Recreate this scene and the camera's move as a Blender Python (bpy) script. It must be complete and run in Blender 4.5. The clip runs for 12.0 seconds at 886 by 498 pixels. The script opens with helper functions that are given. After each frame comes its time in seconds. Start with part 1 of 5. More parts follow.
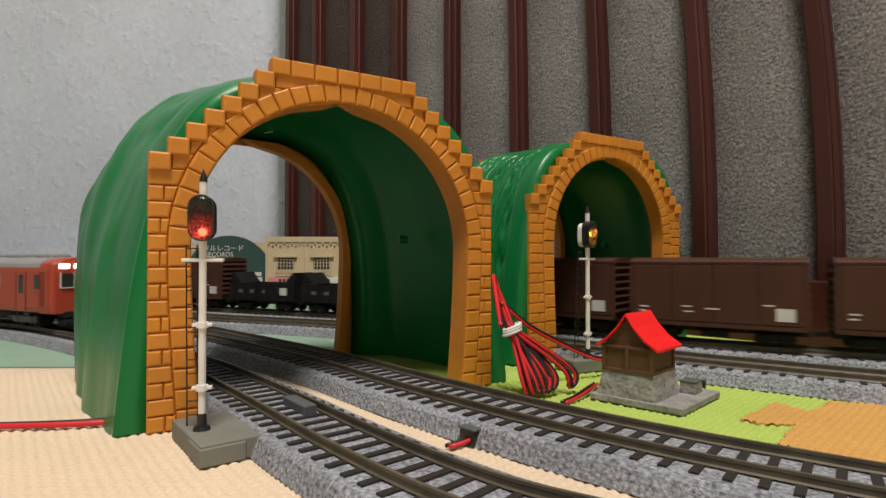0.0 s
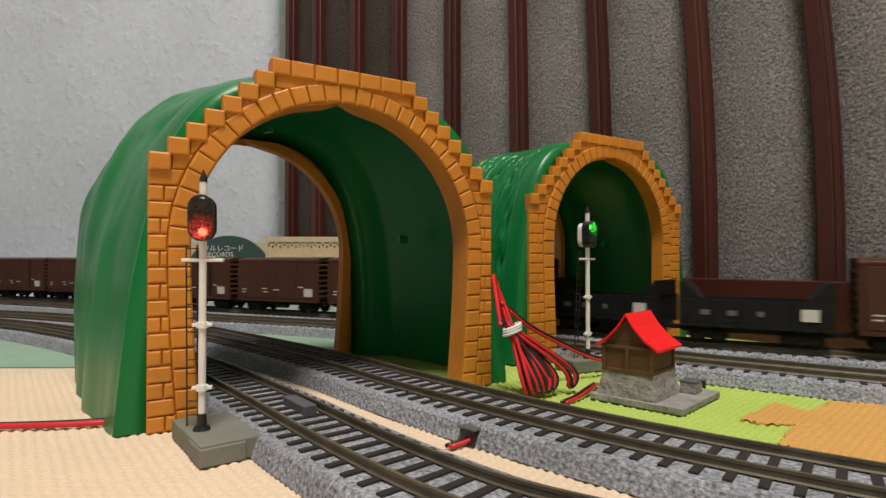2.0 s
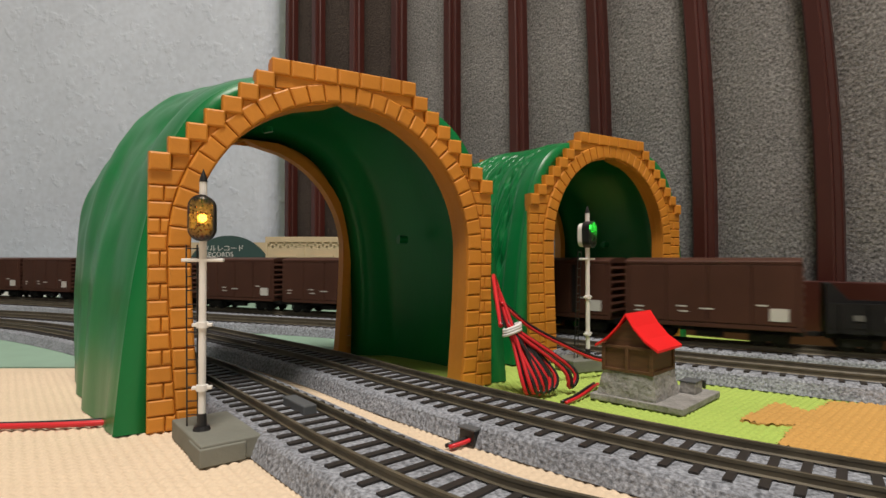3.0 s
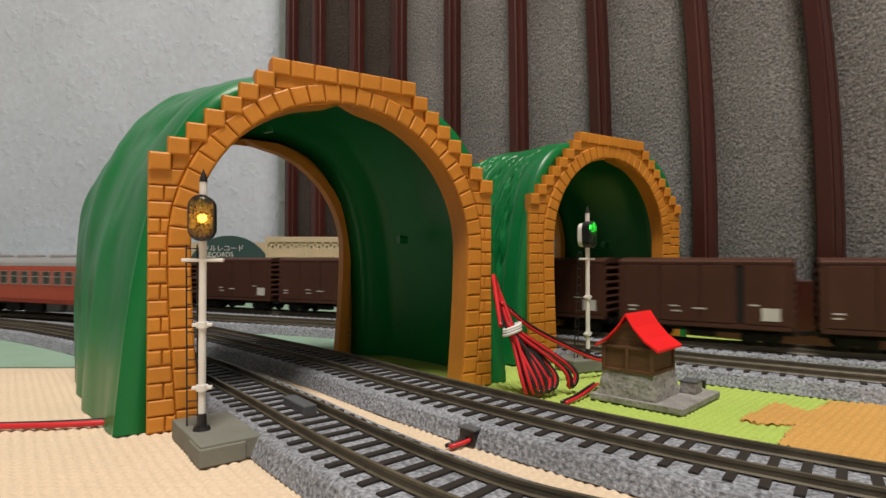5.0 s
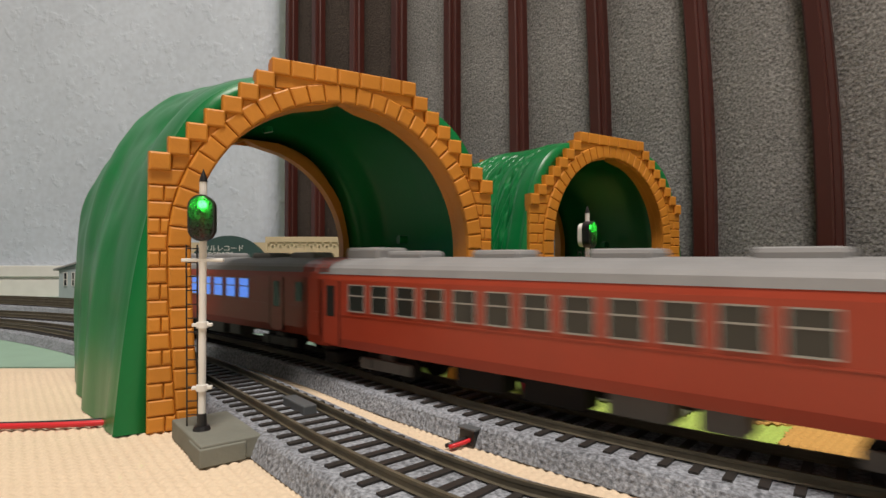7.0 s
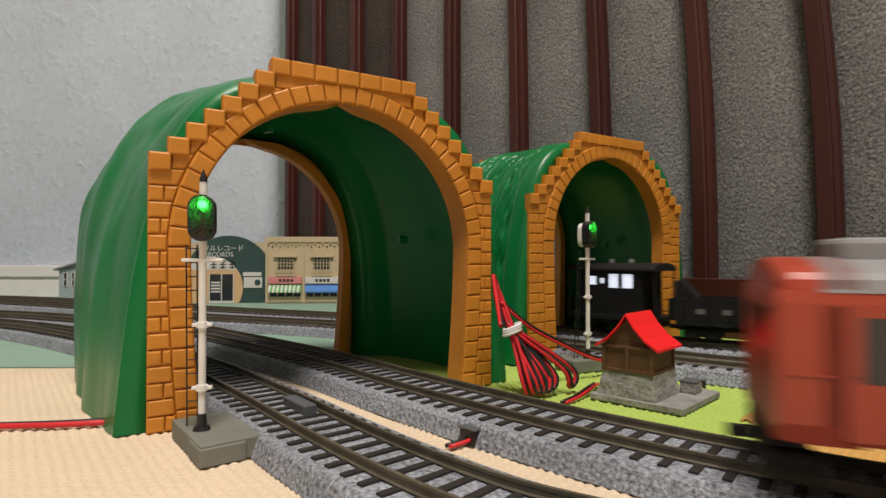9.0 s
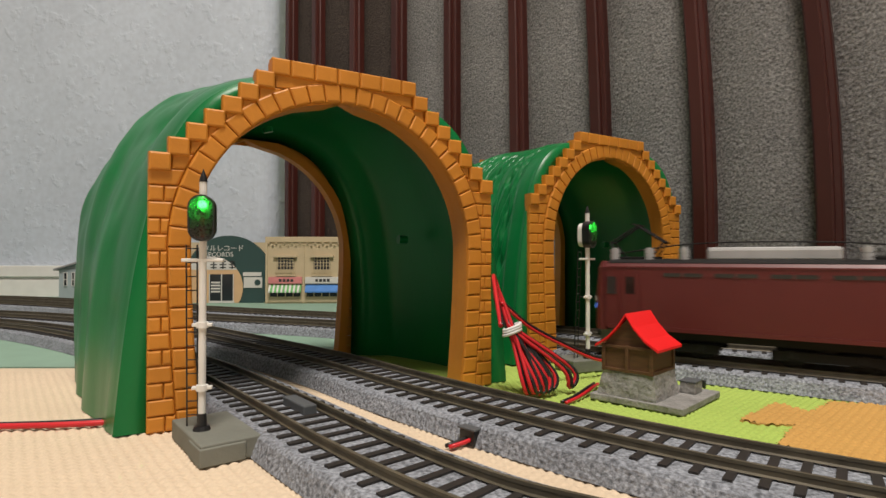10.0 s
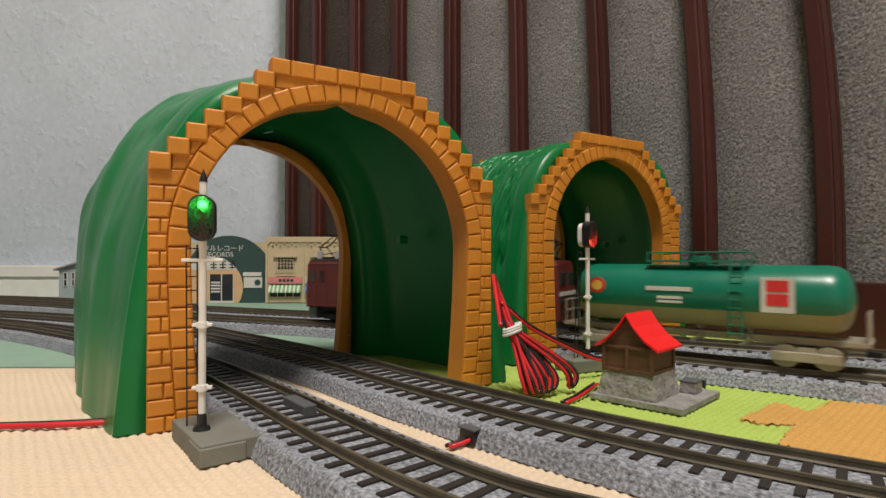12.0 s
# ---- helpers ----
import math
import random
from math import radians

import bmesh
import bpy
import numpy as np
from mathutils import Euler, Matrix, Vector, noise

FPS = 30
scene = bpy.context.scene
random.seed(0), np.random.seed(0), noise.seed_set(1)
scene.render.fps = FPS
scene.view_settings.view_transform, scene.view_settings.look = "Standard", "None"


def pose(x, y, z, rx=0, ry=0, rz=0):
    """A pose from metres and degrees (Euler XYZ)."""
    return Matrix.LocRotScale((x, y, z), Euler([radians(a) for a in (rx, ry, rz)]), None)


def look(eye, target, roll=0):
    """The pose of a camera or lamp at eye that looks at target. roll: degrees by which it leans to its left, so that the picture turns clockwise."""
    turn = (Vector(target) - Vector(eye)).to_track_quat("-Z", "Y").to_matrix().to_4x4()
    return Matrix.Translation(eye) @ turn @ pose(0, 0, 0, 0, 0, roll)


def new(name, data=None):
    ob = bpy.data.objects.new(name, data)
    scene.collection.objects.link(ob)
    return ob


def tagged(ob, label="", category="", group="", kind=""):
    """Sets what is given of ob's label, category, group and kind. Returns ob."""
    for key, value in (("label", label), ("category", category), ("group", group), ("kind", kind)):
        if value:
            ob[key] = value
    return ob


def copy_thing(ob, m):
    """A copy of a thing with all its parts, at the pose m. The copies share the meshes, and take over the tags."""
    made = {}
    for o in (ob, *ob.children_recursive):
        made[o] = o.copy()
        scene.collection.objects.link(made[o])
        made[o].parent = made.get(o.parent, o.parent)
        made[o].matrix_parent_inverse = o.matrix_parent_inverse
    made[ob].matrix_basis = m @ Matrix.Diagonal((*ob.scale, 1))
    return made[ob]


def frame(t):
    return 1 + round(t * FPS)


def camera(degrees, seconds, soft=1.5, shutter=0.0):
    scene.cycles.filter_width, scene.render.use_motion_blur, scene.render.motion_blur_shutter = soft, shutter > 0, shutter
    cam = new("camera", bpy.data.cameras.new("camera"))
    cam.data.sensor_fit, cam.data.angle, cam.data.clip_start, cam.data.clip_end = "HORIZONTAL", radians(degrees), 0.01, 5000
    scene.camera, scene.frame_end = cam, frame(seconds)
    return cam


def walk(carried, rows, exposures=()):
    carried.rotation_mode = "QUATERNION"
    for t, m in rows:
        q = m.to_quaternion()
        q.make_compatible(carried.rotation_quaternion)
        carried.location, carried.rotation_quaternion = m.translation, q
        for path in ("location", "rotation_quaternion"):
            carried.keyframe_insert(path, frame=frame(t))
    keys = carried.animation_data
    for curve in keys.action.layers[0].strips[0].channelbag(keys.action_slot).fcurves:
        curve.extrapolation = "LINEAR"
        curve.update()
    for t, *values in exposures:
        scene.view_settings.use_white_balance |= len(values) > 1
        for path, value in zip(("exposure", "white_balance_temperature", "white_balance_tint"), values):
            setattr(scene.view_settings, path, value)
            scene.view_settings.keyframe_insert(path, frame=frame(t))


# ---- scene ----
cam = camera(76.2, 12.0, soft=1.5, shutter=0.5)
EYE = pose(0.0, 0.0, 0.060, 90.86, 0.0, 0.0)
walk(cam, [(0.0, EYE), (12.0, EYE)])

# ---- light ----
world = bpy.data.worlds.new("room_air")
world.use_nodes = True
world.node_tree.nodes["Background"].inputs[0].default_value = (0.62, 0.66, 0.72, 1)
world.node_tree.nodes["Background"].inputs[1].default_value = 0.03
scene.world = world


def area_lamp(name, m, size, watts, colour):
    data = bpy.data.lights.new(name, "AREA")
    data.shape, data.size, data.energy, data.color = "DISK", size, watts, colour
    ob = new(name, data)
    ob.matrix_basis = m
    return ob


area_lamp("ceiling_lamp_light", look((0.08, -0.55, 2.2), (0.08, -0.55, 0.0)), 0.8, 71.0, (1.0, 0.915, 0.83))
scene.view_settings.exposure = 0.0

# ---- materials ----


def material(name, base, rough=0.5, metal=0.0, vary=0.12, size=60.0, bump=0.0, bump_size=400.0, spots=0.0,
             spot_size=900.0, spec=0.5, coat=0.0, emit=0.0, emit_colour=None, stretch=(1, 1, 1), deep=0.001, flecks=False):
    m = bpy.data.materials.new(name)
    m.use_nodes = True
    nt = m.node_tree
    n, l = nt.nodes, nt.links
    b = n["Principled BSDF"]
    b.inputs["Metallic"].default_value = metal
    b.inputs["Specular IOR Level"].default_value = spec
    b.inputs["Coat Weight"].default_value = coat
    if emit:
        b.inputs["Emission Color"].default_value = (*(emit_colour or base), 1)
        b.inputs["Emission Strength"].default_value = emit
    co = n.new("ShaderNodeTexCoord")
    mp = n.new("ShaderNodeMapping")
    mp.inputs["Scale"].default_value = stretch
    l.new(co.outputs["Object"], mp.inputs[0])
    big = n.new("ShaderNodeTexNoise")
    big.inputs["Scale"].default_value = size
    big.inputs["Detail"].default_value = 5
    l.new(mp.outputs[0], big.inputs["Vector"])
    fine = n.new("ShaderNodeTexNoise")
    fine.inputs["Scale"].default_value = spot_size
    fine.inputs["Detail"].default_value = 3
    l.new(mp.outputs[0], fine.inputs["Vector"])
    ramp = n.new("ShaderNodeMapRange")
    ramp.inputs["From Min"].default_value, ramp.inputs["From Max"].default_value = 0.3, 0.7
    ramp.inputs["To Min"].default_value, ramp.inputs["To Max"].default_value = 1 - vary, 1 + vary
    l.new(big.outputs["Fac"], ramp.inputs["Value"])
    ramp2 = n.new("ShaderNodeMapRange")
    ramp2.inputs["From Min"].default_value, ramp2.inputs["From Max"].default_value = 0.3, 0.7
    ramp2.inputs["To Min"].default_value, ramp2.inputs["To Max"].default_value = 1 - spots, 1 + spots
    l.new(fine.outputs["Fac"], ramp2.inputs["Value"])
    mul = n.new("ShaderNodeMath")
    mul.operation = "MULTIPLY"
    l.new(ramp.outputs[0], mul.inputs[0])
    l.new(ramp2.outputs[0], mul.inputs[1])
    mix = n.new("ShaderNodeVectorMath")
    mix.operation = "SCALE"
    mix.inputs[0].default_value = base
    l.new(mul.outputs[0], mix.inputs["Scale"])
    l.new(mix.outputs[0], b.inputs["Base Color"])
    rr = n.new("ShaderNodeMapRange")
    rr.inputs["To Min"].default_value, rr.inputs["To Max"].default_value = max(0.02, rough - 0.1), min(1, rough + 0.1)
    l.new(big.outputs["Fac"], rr.inputs["Value"])
    l.new(rr.outputs[0], b.inputs["Roughness"])
    if bump:
        bn = n.new("ShaderNodeTexNoise")
        bn.inputs["Scale"].default_value = bump_size
        bn.inputs["Detail"].default_value = 4
        l.new(mp.outputs[0], bn.inputs["Vector"])
        bp = n.new("ShaderNodeBump")
        bp.inputs["Strength"].default_value = bump
        bp.inputs["Distance"].default_value = deep
        if flecks:
            cut = n.new("ShaderNodeMapRange")
            cut.interpolation_type = "SMOOTHSTEP"
            cut.inputs["From Min"].default_value, cut.inputs["From Max"].default_value = 0.52, 0.70
            l.new(bn.outputs["Fac"], cut.inputs["Value"])
            l.new(cut.outputs[0], bp.inputs["Height"])
        else:
            l.new(bn.outputs["Fac"], bp.inputs["Height"])
        l.new(bp.outputs[0], b.inputs["Normal"])
    return m


GREEN = material("green_plastic", (0.004, 0.155, 0.040), 0.33, vary=0.16, size=18, bump=0.3, bump_size=70, stretch=(1, 1, 0.4), spec=0.32)
ORANGE = material("orange_plastic", (0.56, 0.215, 0.020), 0.5, vary=0.10, size=60, bump=0.15, bump_size=500)
BALLAST = material("grey_ballast", (0.235, 0.25, 0.28), 0.9, vary=0.16, size=50, bump=1.0, bump_size=800, spots=0.55, spot_size=850, spec=0.2)
SLEEPER = material("brown_black_sleeper", (0.022, 0.018, 0.016), 0.6, vary=0.2)
RAIL = material("dull_nickel_rail", (0.105, 0.09, 0.062), 0.6, metal=0.25, vary=0.25, size=120)
BEIGE = material("beige_foam", (0.62, 0.50, 0.365), 0.75, vary=0.05, size=25, bump=0.25, bump_size=900, spots=0.05, spec=0.25)
TEAL = material("teal_foam", (0.22, 0.34, 0.26), 0.8, vary=0.08, size=40, bump=0.3, bump_size=600)
LIME = material("lime_foam", (0.345, 0.465, 0.10), 0.75, vary=0.05, size=25, bump=0.25, bump_size=900, spots=0.05, spec=0.25)
AMBER = material("amber_foam", (0.50, 0.285, 0.082), 0.75, vary=0.05, size=25, bump=0.25, bump_size=900, spots=0.05, spec=0.25)
PAPER = material("textured_wallpaper", (0.48, 0.535, 0.61), 0.8, vary=0.07, size=6, bump=0.6, bump_size=62, spots=0.06, spot_size=120, deep=0.0009, flecks=True)
WHITE = material("white_paint", (0.75, 0.74, 0.71), 0.45, vary=0.04)
# same settings as the grey felt below, with a darker, browner base
FELTDARK = material("darker_loop_felt", (0.06, 0.048, 0.042), 0.97, vary=0.12, size=14, bump=1.0, bump_size=420, spots=0.5, spot_size=560, spec=0.1)
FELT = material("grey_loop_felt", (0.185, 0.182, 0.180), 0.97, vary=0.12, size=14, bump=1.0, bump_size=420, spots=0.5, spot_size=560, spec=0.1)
MAHOG = material("dark_red_brown_batten", (0.052, 0.0115, 0.0085), 0.38, vary=0.2, size=20, bump=0.1, bump_size=120, stretch=(1, 1, 0.1))
PLASTER = material("room_plaster", (0.60, 0.60, 0.59), 0.9, vary=0.05, size=8)
WOODF = material("floor_board", (0.28, 0.18, 0.10), 0.5, vary=0.2, size=20)
SIGWHITE = material("signal_white", (0.74, 0.73, 0.70), 0.4, vary=0.05)
BLACK = material("black_plastic", (0.012, 0.012, 0.013), 0.4, vary=0.2)
GREYBASE = material("grey_base", (0.16, 0.165, 0.14), 0.7, vary=0.12, size=80, bump=0.2)
STONE = material("grey_stone", (0.24, 0.235, 0.225), 0.95, vary=0.25, size=110, bump=0.9, bump_size=420, spots=0.15)
TIMBER = material("brown_timber", (0.11, 0.052, 0.022), 0.6, vary=0.25, size=150, stretch=(1, 1, 6))
REDROOF = material("bright_red_roof", (0.80, 0.012, 0.014), 0.45, vary=0.04)
REDWIRE = material("red_wire", (0.55, 0.018, 0.025), 0.35, vary=0.08)
BLKWIRE = material("black_wire", (0.016, 0.015, 0.016), 0.35)
TIE = material("white_tie", (0.7, 0.7, 0.7), 0.5)
GREYPLA = material("grey_plastic", (0.085, 0.092, 0.098), 0.5)

# ---- mesh tools ----
MM = 0.001


def part(name, bm, mat, parent=None, label="", m=None, smooth=False):
    me = bpy.data.meshes.new(name)
    bmesh.ops.recalc_face_normals(bm, faces=bm.faces)
    bm.to_mesh(me)
    bm.free()
    me.materials.append(mat)
    if smooth:
        me.shade_smooth()
    ob = new(name, me)
    if parent:
        ob.parent = parent
    if m:
        ob.matrix_basis = m
    if label:
        tagged(ob, label)
    return ob


def thing(name, label, category, m=None, group="", kind=""):
    ob = new(name)
    ob.empty_display_size = 0.01
    if m:
        ob.matrix_basis = m
    return tagged(ob, label, category, group, kind)


def box(bm, x0, x1, y0, y1, z0, z1, bevel=0.0, m=None):
    """A box between limits in millimetres, with edges rounded by bevel."""
    vs = [bm.verts.new((x * MM, y * MM, z * MM)) for z in (z0, z1) for y in (y0, y1) for x in (x0, x1)]
    fs = [bm.faces.new([vs[i] for i in f]) for f in ((0, 2, 3, 1), (4, 5, 7, 6), (0, 1, 5, 4), (2, 6, 7, 3), (0, 4, 6, 2), (1, 3, 7, 5))]
    if bevel:
        es = list({e for f in fs for e in f.edges})
        r = bmesh.ops.bevel(bm, geom=es, offset=bevel * MM, segments=2, affect="EDGES", profile=0.5)
        vs = list({v for f in r["faces"] for v in f.verts} | {v for v in vs if v.is_valid})
    if m:
        bmesh.ops.transform(bm, matrix=m, verts=vs)
    return vs


def boxes(*rows):
    bm = bmesh.new()
    for r in rows:
        box(bm, *r)
    return bm


def rod(bm, a, b, r, r2=None, seg=12):
    """A round bar from a to b in millimetres."""
    a, b = Vector(a) * MM, Vector(b) * MM
    d = b - a
    m = Matrix.Translation((a + b) / 2) @ d.to_track_quat("Z", "Y").to_matrix().to_4x4()
    bmesh.ops.create_cone(bm, cap_ends=True, segments=seg, radius1=r * MM, radius2=(r if r2 is None else r2) * MM, depth=d.length, matrix=m)
    return bm


def rods(*rows, seg=10):
    bm = bmesh.new()
    for a, b, r in rows:
        rod(bm, a, b, r, seg=seg)
    return bm


def spline(pts, step=2.0):
    """Smooth curve through points, resampled evenly (millimetres)."""
    P = [np.array(p, float) for p in pts]
    P = [2 * P[0] - P[1]] + P + [2 * P[-1] - P[-2]]
    out = []
    for a, b, c, d in zip(P, P[1:], P[2:], P[3:]):
        for k in range(24):
            t = k / 24
            out.append(0.5 * (2 * b + (c - a) * t + (2 * a - 5 * b + 4 * c - d) * t * t + (3 * b - a - 3 * c + d) * t ** 3))
    out.append(P[-2])
    out = np.array(out)
    s = np.r_[0, np.cumsum(np.linalg.norm(np.diff(out, axis=0), axis=1))]
    n = int(s[-1] / step)
    q = np.linspace(0, s[-1], n)
    return np.stack([np.interp(q, s, out[:, i]) for i in range(out.shape[1])], 1), q


def tube(bm, pts, r, seg=8, step=1.5):
    P, _ = spline(pts, step)
    rings = []
    for i, p in enumerate(P):
        t = Vector(P[min(i + 1, len(P) - 1)] - P[max(i - 1, 0)]).normalized()
        a = t.orthogonal().normalized() if not rings else (prev - t * prev.dot(t)).normalized()
        prev = a
        b = t.cross(a)
        rings.append([bm.verts.new((Vector(p) + r * (math.cos(k * 2 * math.pi / seg) * a + math.sin(k * 2 * math.pi / seg) * b)) * MM) for k in range(seg)])
    for u, v in zip(rings, rings[1:]):
        for k in range(seg):
            bm.faces.new((u[k], u[(k + 1) % seg], v[(k + 1) % seg], v[k]))
    bm.faces.new(rings[0][::-1])
    bm.faces.new(rings[-1])
    return bm


def prism(bm, poly, z0, z1):
    """A slab with an outline of x, y in millimetres."""
    a = [bm.verts.new((x * MM, y * MM, z0 * MM)) for x, y in poly]
    b = [bm.verts.new((x * MM, y * MM, z1 * MM)) for x, y in poly]
    n = len(poly)
    bm.faces.new(a[::-1])
    bm.faces.new(b)
    for i in range(n):
        bm.faces.new((a[i], a[(i + 1) % n], b[(i + 1) % n], b[i]))
    return bm


# ---- track lines, in millimetres ----
LINE_A = [(-640, 588.2), (-353, 450.6), (-256, 393.0), (-175, 329.4), (-112, 267.3), (-69.6, 217.4), (-28.6, 165.4), (2, 130.9), (24.6, 113.3), (70, 89.4), (140, 64.7), (260, 44.7), (420, 35.3)]
LINE_B = [(-820, 588.2), (-560, 567.1), (-408, 523.5), (-322, 488.2), (-240, 447.1), (-183, 411.8), (-143, 375.4), (-88.4, 322.0), (-49, 281.0), (-19, 244.7), (13.7, 208.2), (39.3, 181.8), (65.7, 158.0), (86.5, 141.8), (110, 125.9), (160, 101.2), (240, 72.9), (360, 49.4), (560, 30.6)]
LINE_C = [(-760, 694.1), (-560, 673.0), (-396, 609.4), (-222, 502.4), (-81, 440.0), (5, 393.0), (75, 340.0), (122, 295.3), (163, 264.7), (192, 244.7), (260, 204.7), (400, 138.8), (620, 70.6)]
LINE_D = [(-820, 764.7), (-600, 741.2), (-429, 673.0), (-261, 585.9), (-93, 507.1), (20, 453.0), (92, 400.0), (144, 351.8), (197, 319.4), (236, 298.8), (320, 254.1), (480, 178.8), (760, 70.6)]


class Line:
    def __init__(self, pts):
        self.p, self.s = spline(pts, 2.0)

    def at(self, s):
        return np.array([np.interp(s, self.s, self.p[:, i]) for i in (0, 1)])

    def heading(self, s):
        d = self.at(s + 3) - self.at(s - 3)
        return math.atan2(d[1], d[0])

    def near(self, x, y):
        return float(self.s[np.argmin(((self.p - (x, y)) ** 2).sum(1))])


TA, TB, TC, TD = Line(LINE_A), Line(LINE_B), Line(LINE_C), Line(LINE_D)
RAILTOP = 10.0


def sweep(bm, line, profile, off=0.0):
    rings = []
    for s in line.s[::3]:
        p, h = line.at(s), line.heading(s)
        nx, ny = -math.sin(h), math.cos(h)
        rings.append([bm.verts.new(((p[0] + nx * (u + off)) * MM, (p[1] + ny * (u + off)) * MM, z * MM)) for u, z in profile])
    n = len(profile)
    for a, b in zip(rings, rings[1:]):
        for k in range(n):
            bm.faces.new((a[k], a[(k + 1) % n], b[(k + 1) % n], b[k]))
    bm.faces.new(rings[0])
    bm.faces.new(rings[-1][::-1])
    return bm


RAIL_PROFILE = [(-0.8, 7.3), (0.8, 7.3), (0.4, 7.8), (0.4, 9.0), (0.55, 9.2), (0.55, 10), (-0.55, 10), (-0.55, 9.2), (-0.4, 9.0), (-0.4, 7.8)]
bm = boxes((-14.0, 14.0, -1.15, 1.15, 5.9, 7.35))
sleeper_mesh = bpy.data.meshes.new("sleeper")
bm.to_mesh(sleeper_mesh)
bm.free()
sleeper_mesh.materials.append(SLEEPER)


def track(line, label, s0, s1, gap, gauge, foot, wide):
    t = thing("railway_track", label, "model track")
    t["group"] = "model railway tracks"
    part("roadbed", sweep(bmesh.new(), line, [(-foot, 0.2), (foot, 0.2), (foot - 2.2, 5.6), (foot - 3.4, 6.7), (-foot + 3.4, 6.7), (-foot + 2.2, 5.6)]), BALLAST, t, "grey speckled ballast roadbed")
    for off in (-gauge, gauge):
        part("rail", sweep(bmesh.new(), line, RAIL_PROFILE, off), RAIL, t, "dull brownish metal rail")
    s = s0
    while s < s1:
        p = line.at(s)
        o = new("sleeper", sleeper_mesh)
        o.parent = t
        o.matrix_basis = pose(p[0] * MM, p[1] * MM, 0, 0, 0, math.degrees(line.heading(s)) - 90)
        o.scale.x = wide
        s += gap
    return t


# ---- setting ----
def inside(poly, x, y):
    hit = False
    for (x0, y0), (x1, y1) in zip(poly, poly[1:] + poly[:1]):
        if (y0 > y) != (y1 > y) and x < (x1 - x0) * (y - y0) / (y1 - y0) + x0:
            hit = not hit
    return hit


def relief(name, poly, limits, pitch, rowp, amp, z, mat, parent, turned=0.0):
    """Moulded pads of a foam mat within limits x0, x1, y0, y1."""
    x0, x1, y0, y1 = limits
    bm = bmesh.new()
    st = 0.72
    ct, sn = math.cos(turned), math.sin(turned)
    nx, ny = int((x1 - x0) / st), int((y1 - y0) / st)
    rows = []
    keep = [[inside(poly, x0 + st * (i // 2 * 2 + 1), y0 + st * (j // 2 * 2 + 1)) if i % 2 == 0 and j % 2 == 0 else False for i in range(nx)] for j in range(ny)]
    for j in range(ny + 1):
        y = y0 + j * st
        row = []
        for i in range(nx + 1):
            x = x0 + i * st
            p, q = x * ct + y * sn, y * ct - x * sn
            k = math.floor(q / rowp)
            a = abs(math.sin(math.pi * q / rowp)) ** 0.7
            b = 0.5 + 0.5 * math.sin(2 * math.pi * p / pitch + math.pi * (k % 2))
            row.append(bm.verts.new((x * MM, y * MM, (z + amp * a * b ** 0.7) * MM)))
        rows.append(row)
    for j in range(ny):
        for i in range(nx):
            if keep[j // 2 * 2][i // 2 * 2]:
                bm.faces.new((rows[j][i], rows[j][i + 1], rows[j + 1][i + 1], rows[j + 1][i]))
    loose = [v for v in bm.verts if not v.link_faces]
    for v in loose:
        bm.verts.remove(v)
    ob = part(name, bm, mat, parent, smooth=True)
    ob["kind"] = "stuff"


def slab(name, poly, z0, z1, mat, label):
    return tagged(part(name, prism(bmesh.new(), poly, z0, z1), mat), label, "floor mat", kind="structure")


tagged(part("floor", boxes((-3100, 3100, -2500, 2500, -60, -12)), WOODF), "wooden room floor under foam mats", "floor", kind="structure")
edge = [tuple(TB.at(s)) for s in np.arange(TB.near(-80, 308), TB.near(540, 33), 8)]
beige_poly = [(-2900, -900), (2900, -900), (2900, 32)] + edge[::-1] + [(-2900, 300)]
beige = slab("ground_beige", beige_poly, -11.5, -0.6, BEIGE, "beige woven-textured foam floor mat")
relief("mat_relief", beige_poly, (-330, 60, 60, 299), 3.9, 2.5, 0.85, -0.55, BEIGE, beige)
lime_poly = edge + [(2900, 32), (2900, 1500), (-70, 1500), (-70, 353)]
lime = slab("ground_lime", lime_poly, -11.5, -0.7, LIME, "lime green dimpled foam floor mat")
relief("mat_relief", lime_poly, (15, 180, 160, 300), 3.9, 2.7, 0.95, -0.65, LIME, lime, 0.77)
slab("ground_teal", [(-2900, 301), (edge[0][0] - 0.5, edge[0][1] + 1), (-70.5, 353), (-70.5, 1500), (-2900, 1500)], -11.5, 0.0, TEAL, "muted teal green foam floor mat")
amber_poly = [(106.9, 181.8), (125.9, 202.6), (113.9, 204.0), (109.2, 208.9), (135.2, 232.3), (138.2, 230.5), (140.7, 220.4), (144.1, 221.2), (154.6, 229.7), (160.6, 235.7), (600, 70.6), (600, 23.5), (240, 72.9), (150, 108.2)]
amber = slab("ground_amber", amber_poly, -0.6, 0.15, AMBER, "orange dimpled foam mat with jigsaw edge")
relief("mat_relief", amber_poly, (100, 300, 95, 260), 3.9, 2.7, 0.95, 0.15, AMBER, amber, 0.77)

WALL_Y = 877
corner = [(-288 + 26 * math.sin(a), WALL_Y + 26 - 26 * math.cos(a)) for a in np.linspace(0, math.pi / 2, 9)]
tagged(part("wall_north", prism(bmesh.new(), [(-3000, WALL_Y)] + corner + [(-262, WALL_Y + 80), (-3000, WALL_Y + 80)], -12, 2400), PAPER), "pale grey embossed wallpaper wall", "wall", kind="structure")
bm = boxes((-3000, -278, WALL_Y - 9, WALL_Y - 0.5, -12, 26, 0.8), (-3000, -278, WALL_Y - 6, WALL_Y - 0.6, 26.2, 30), (-3000, -278, WALL_Y - 11, WALL_Y - 0.5, 30.2, 47.5, 1.0))
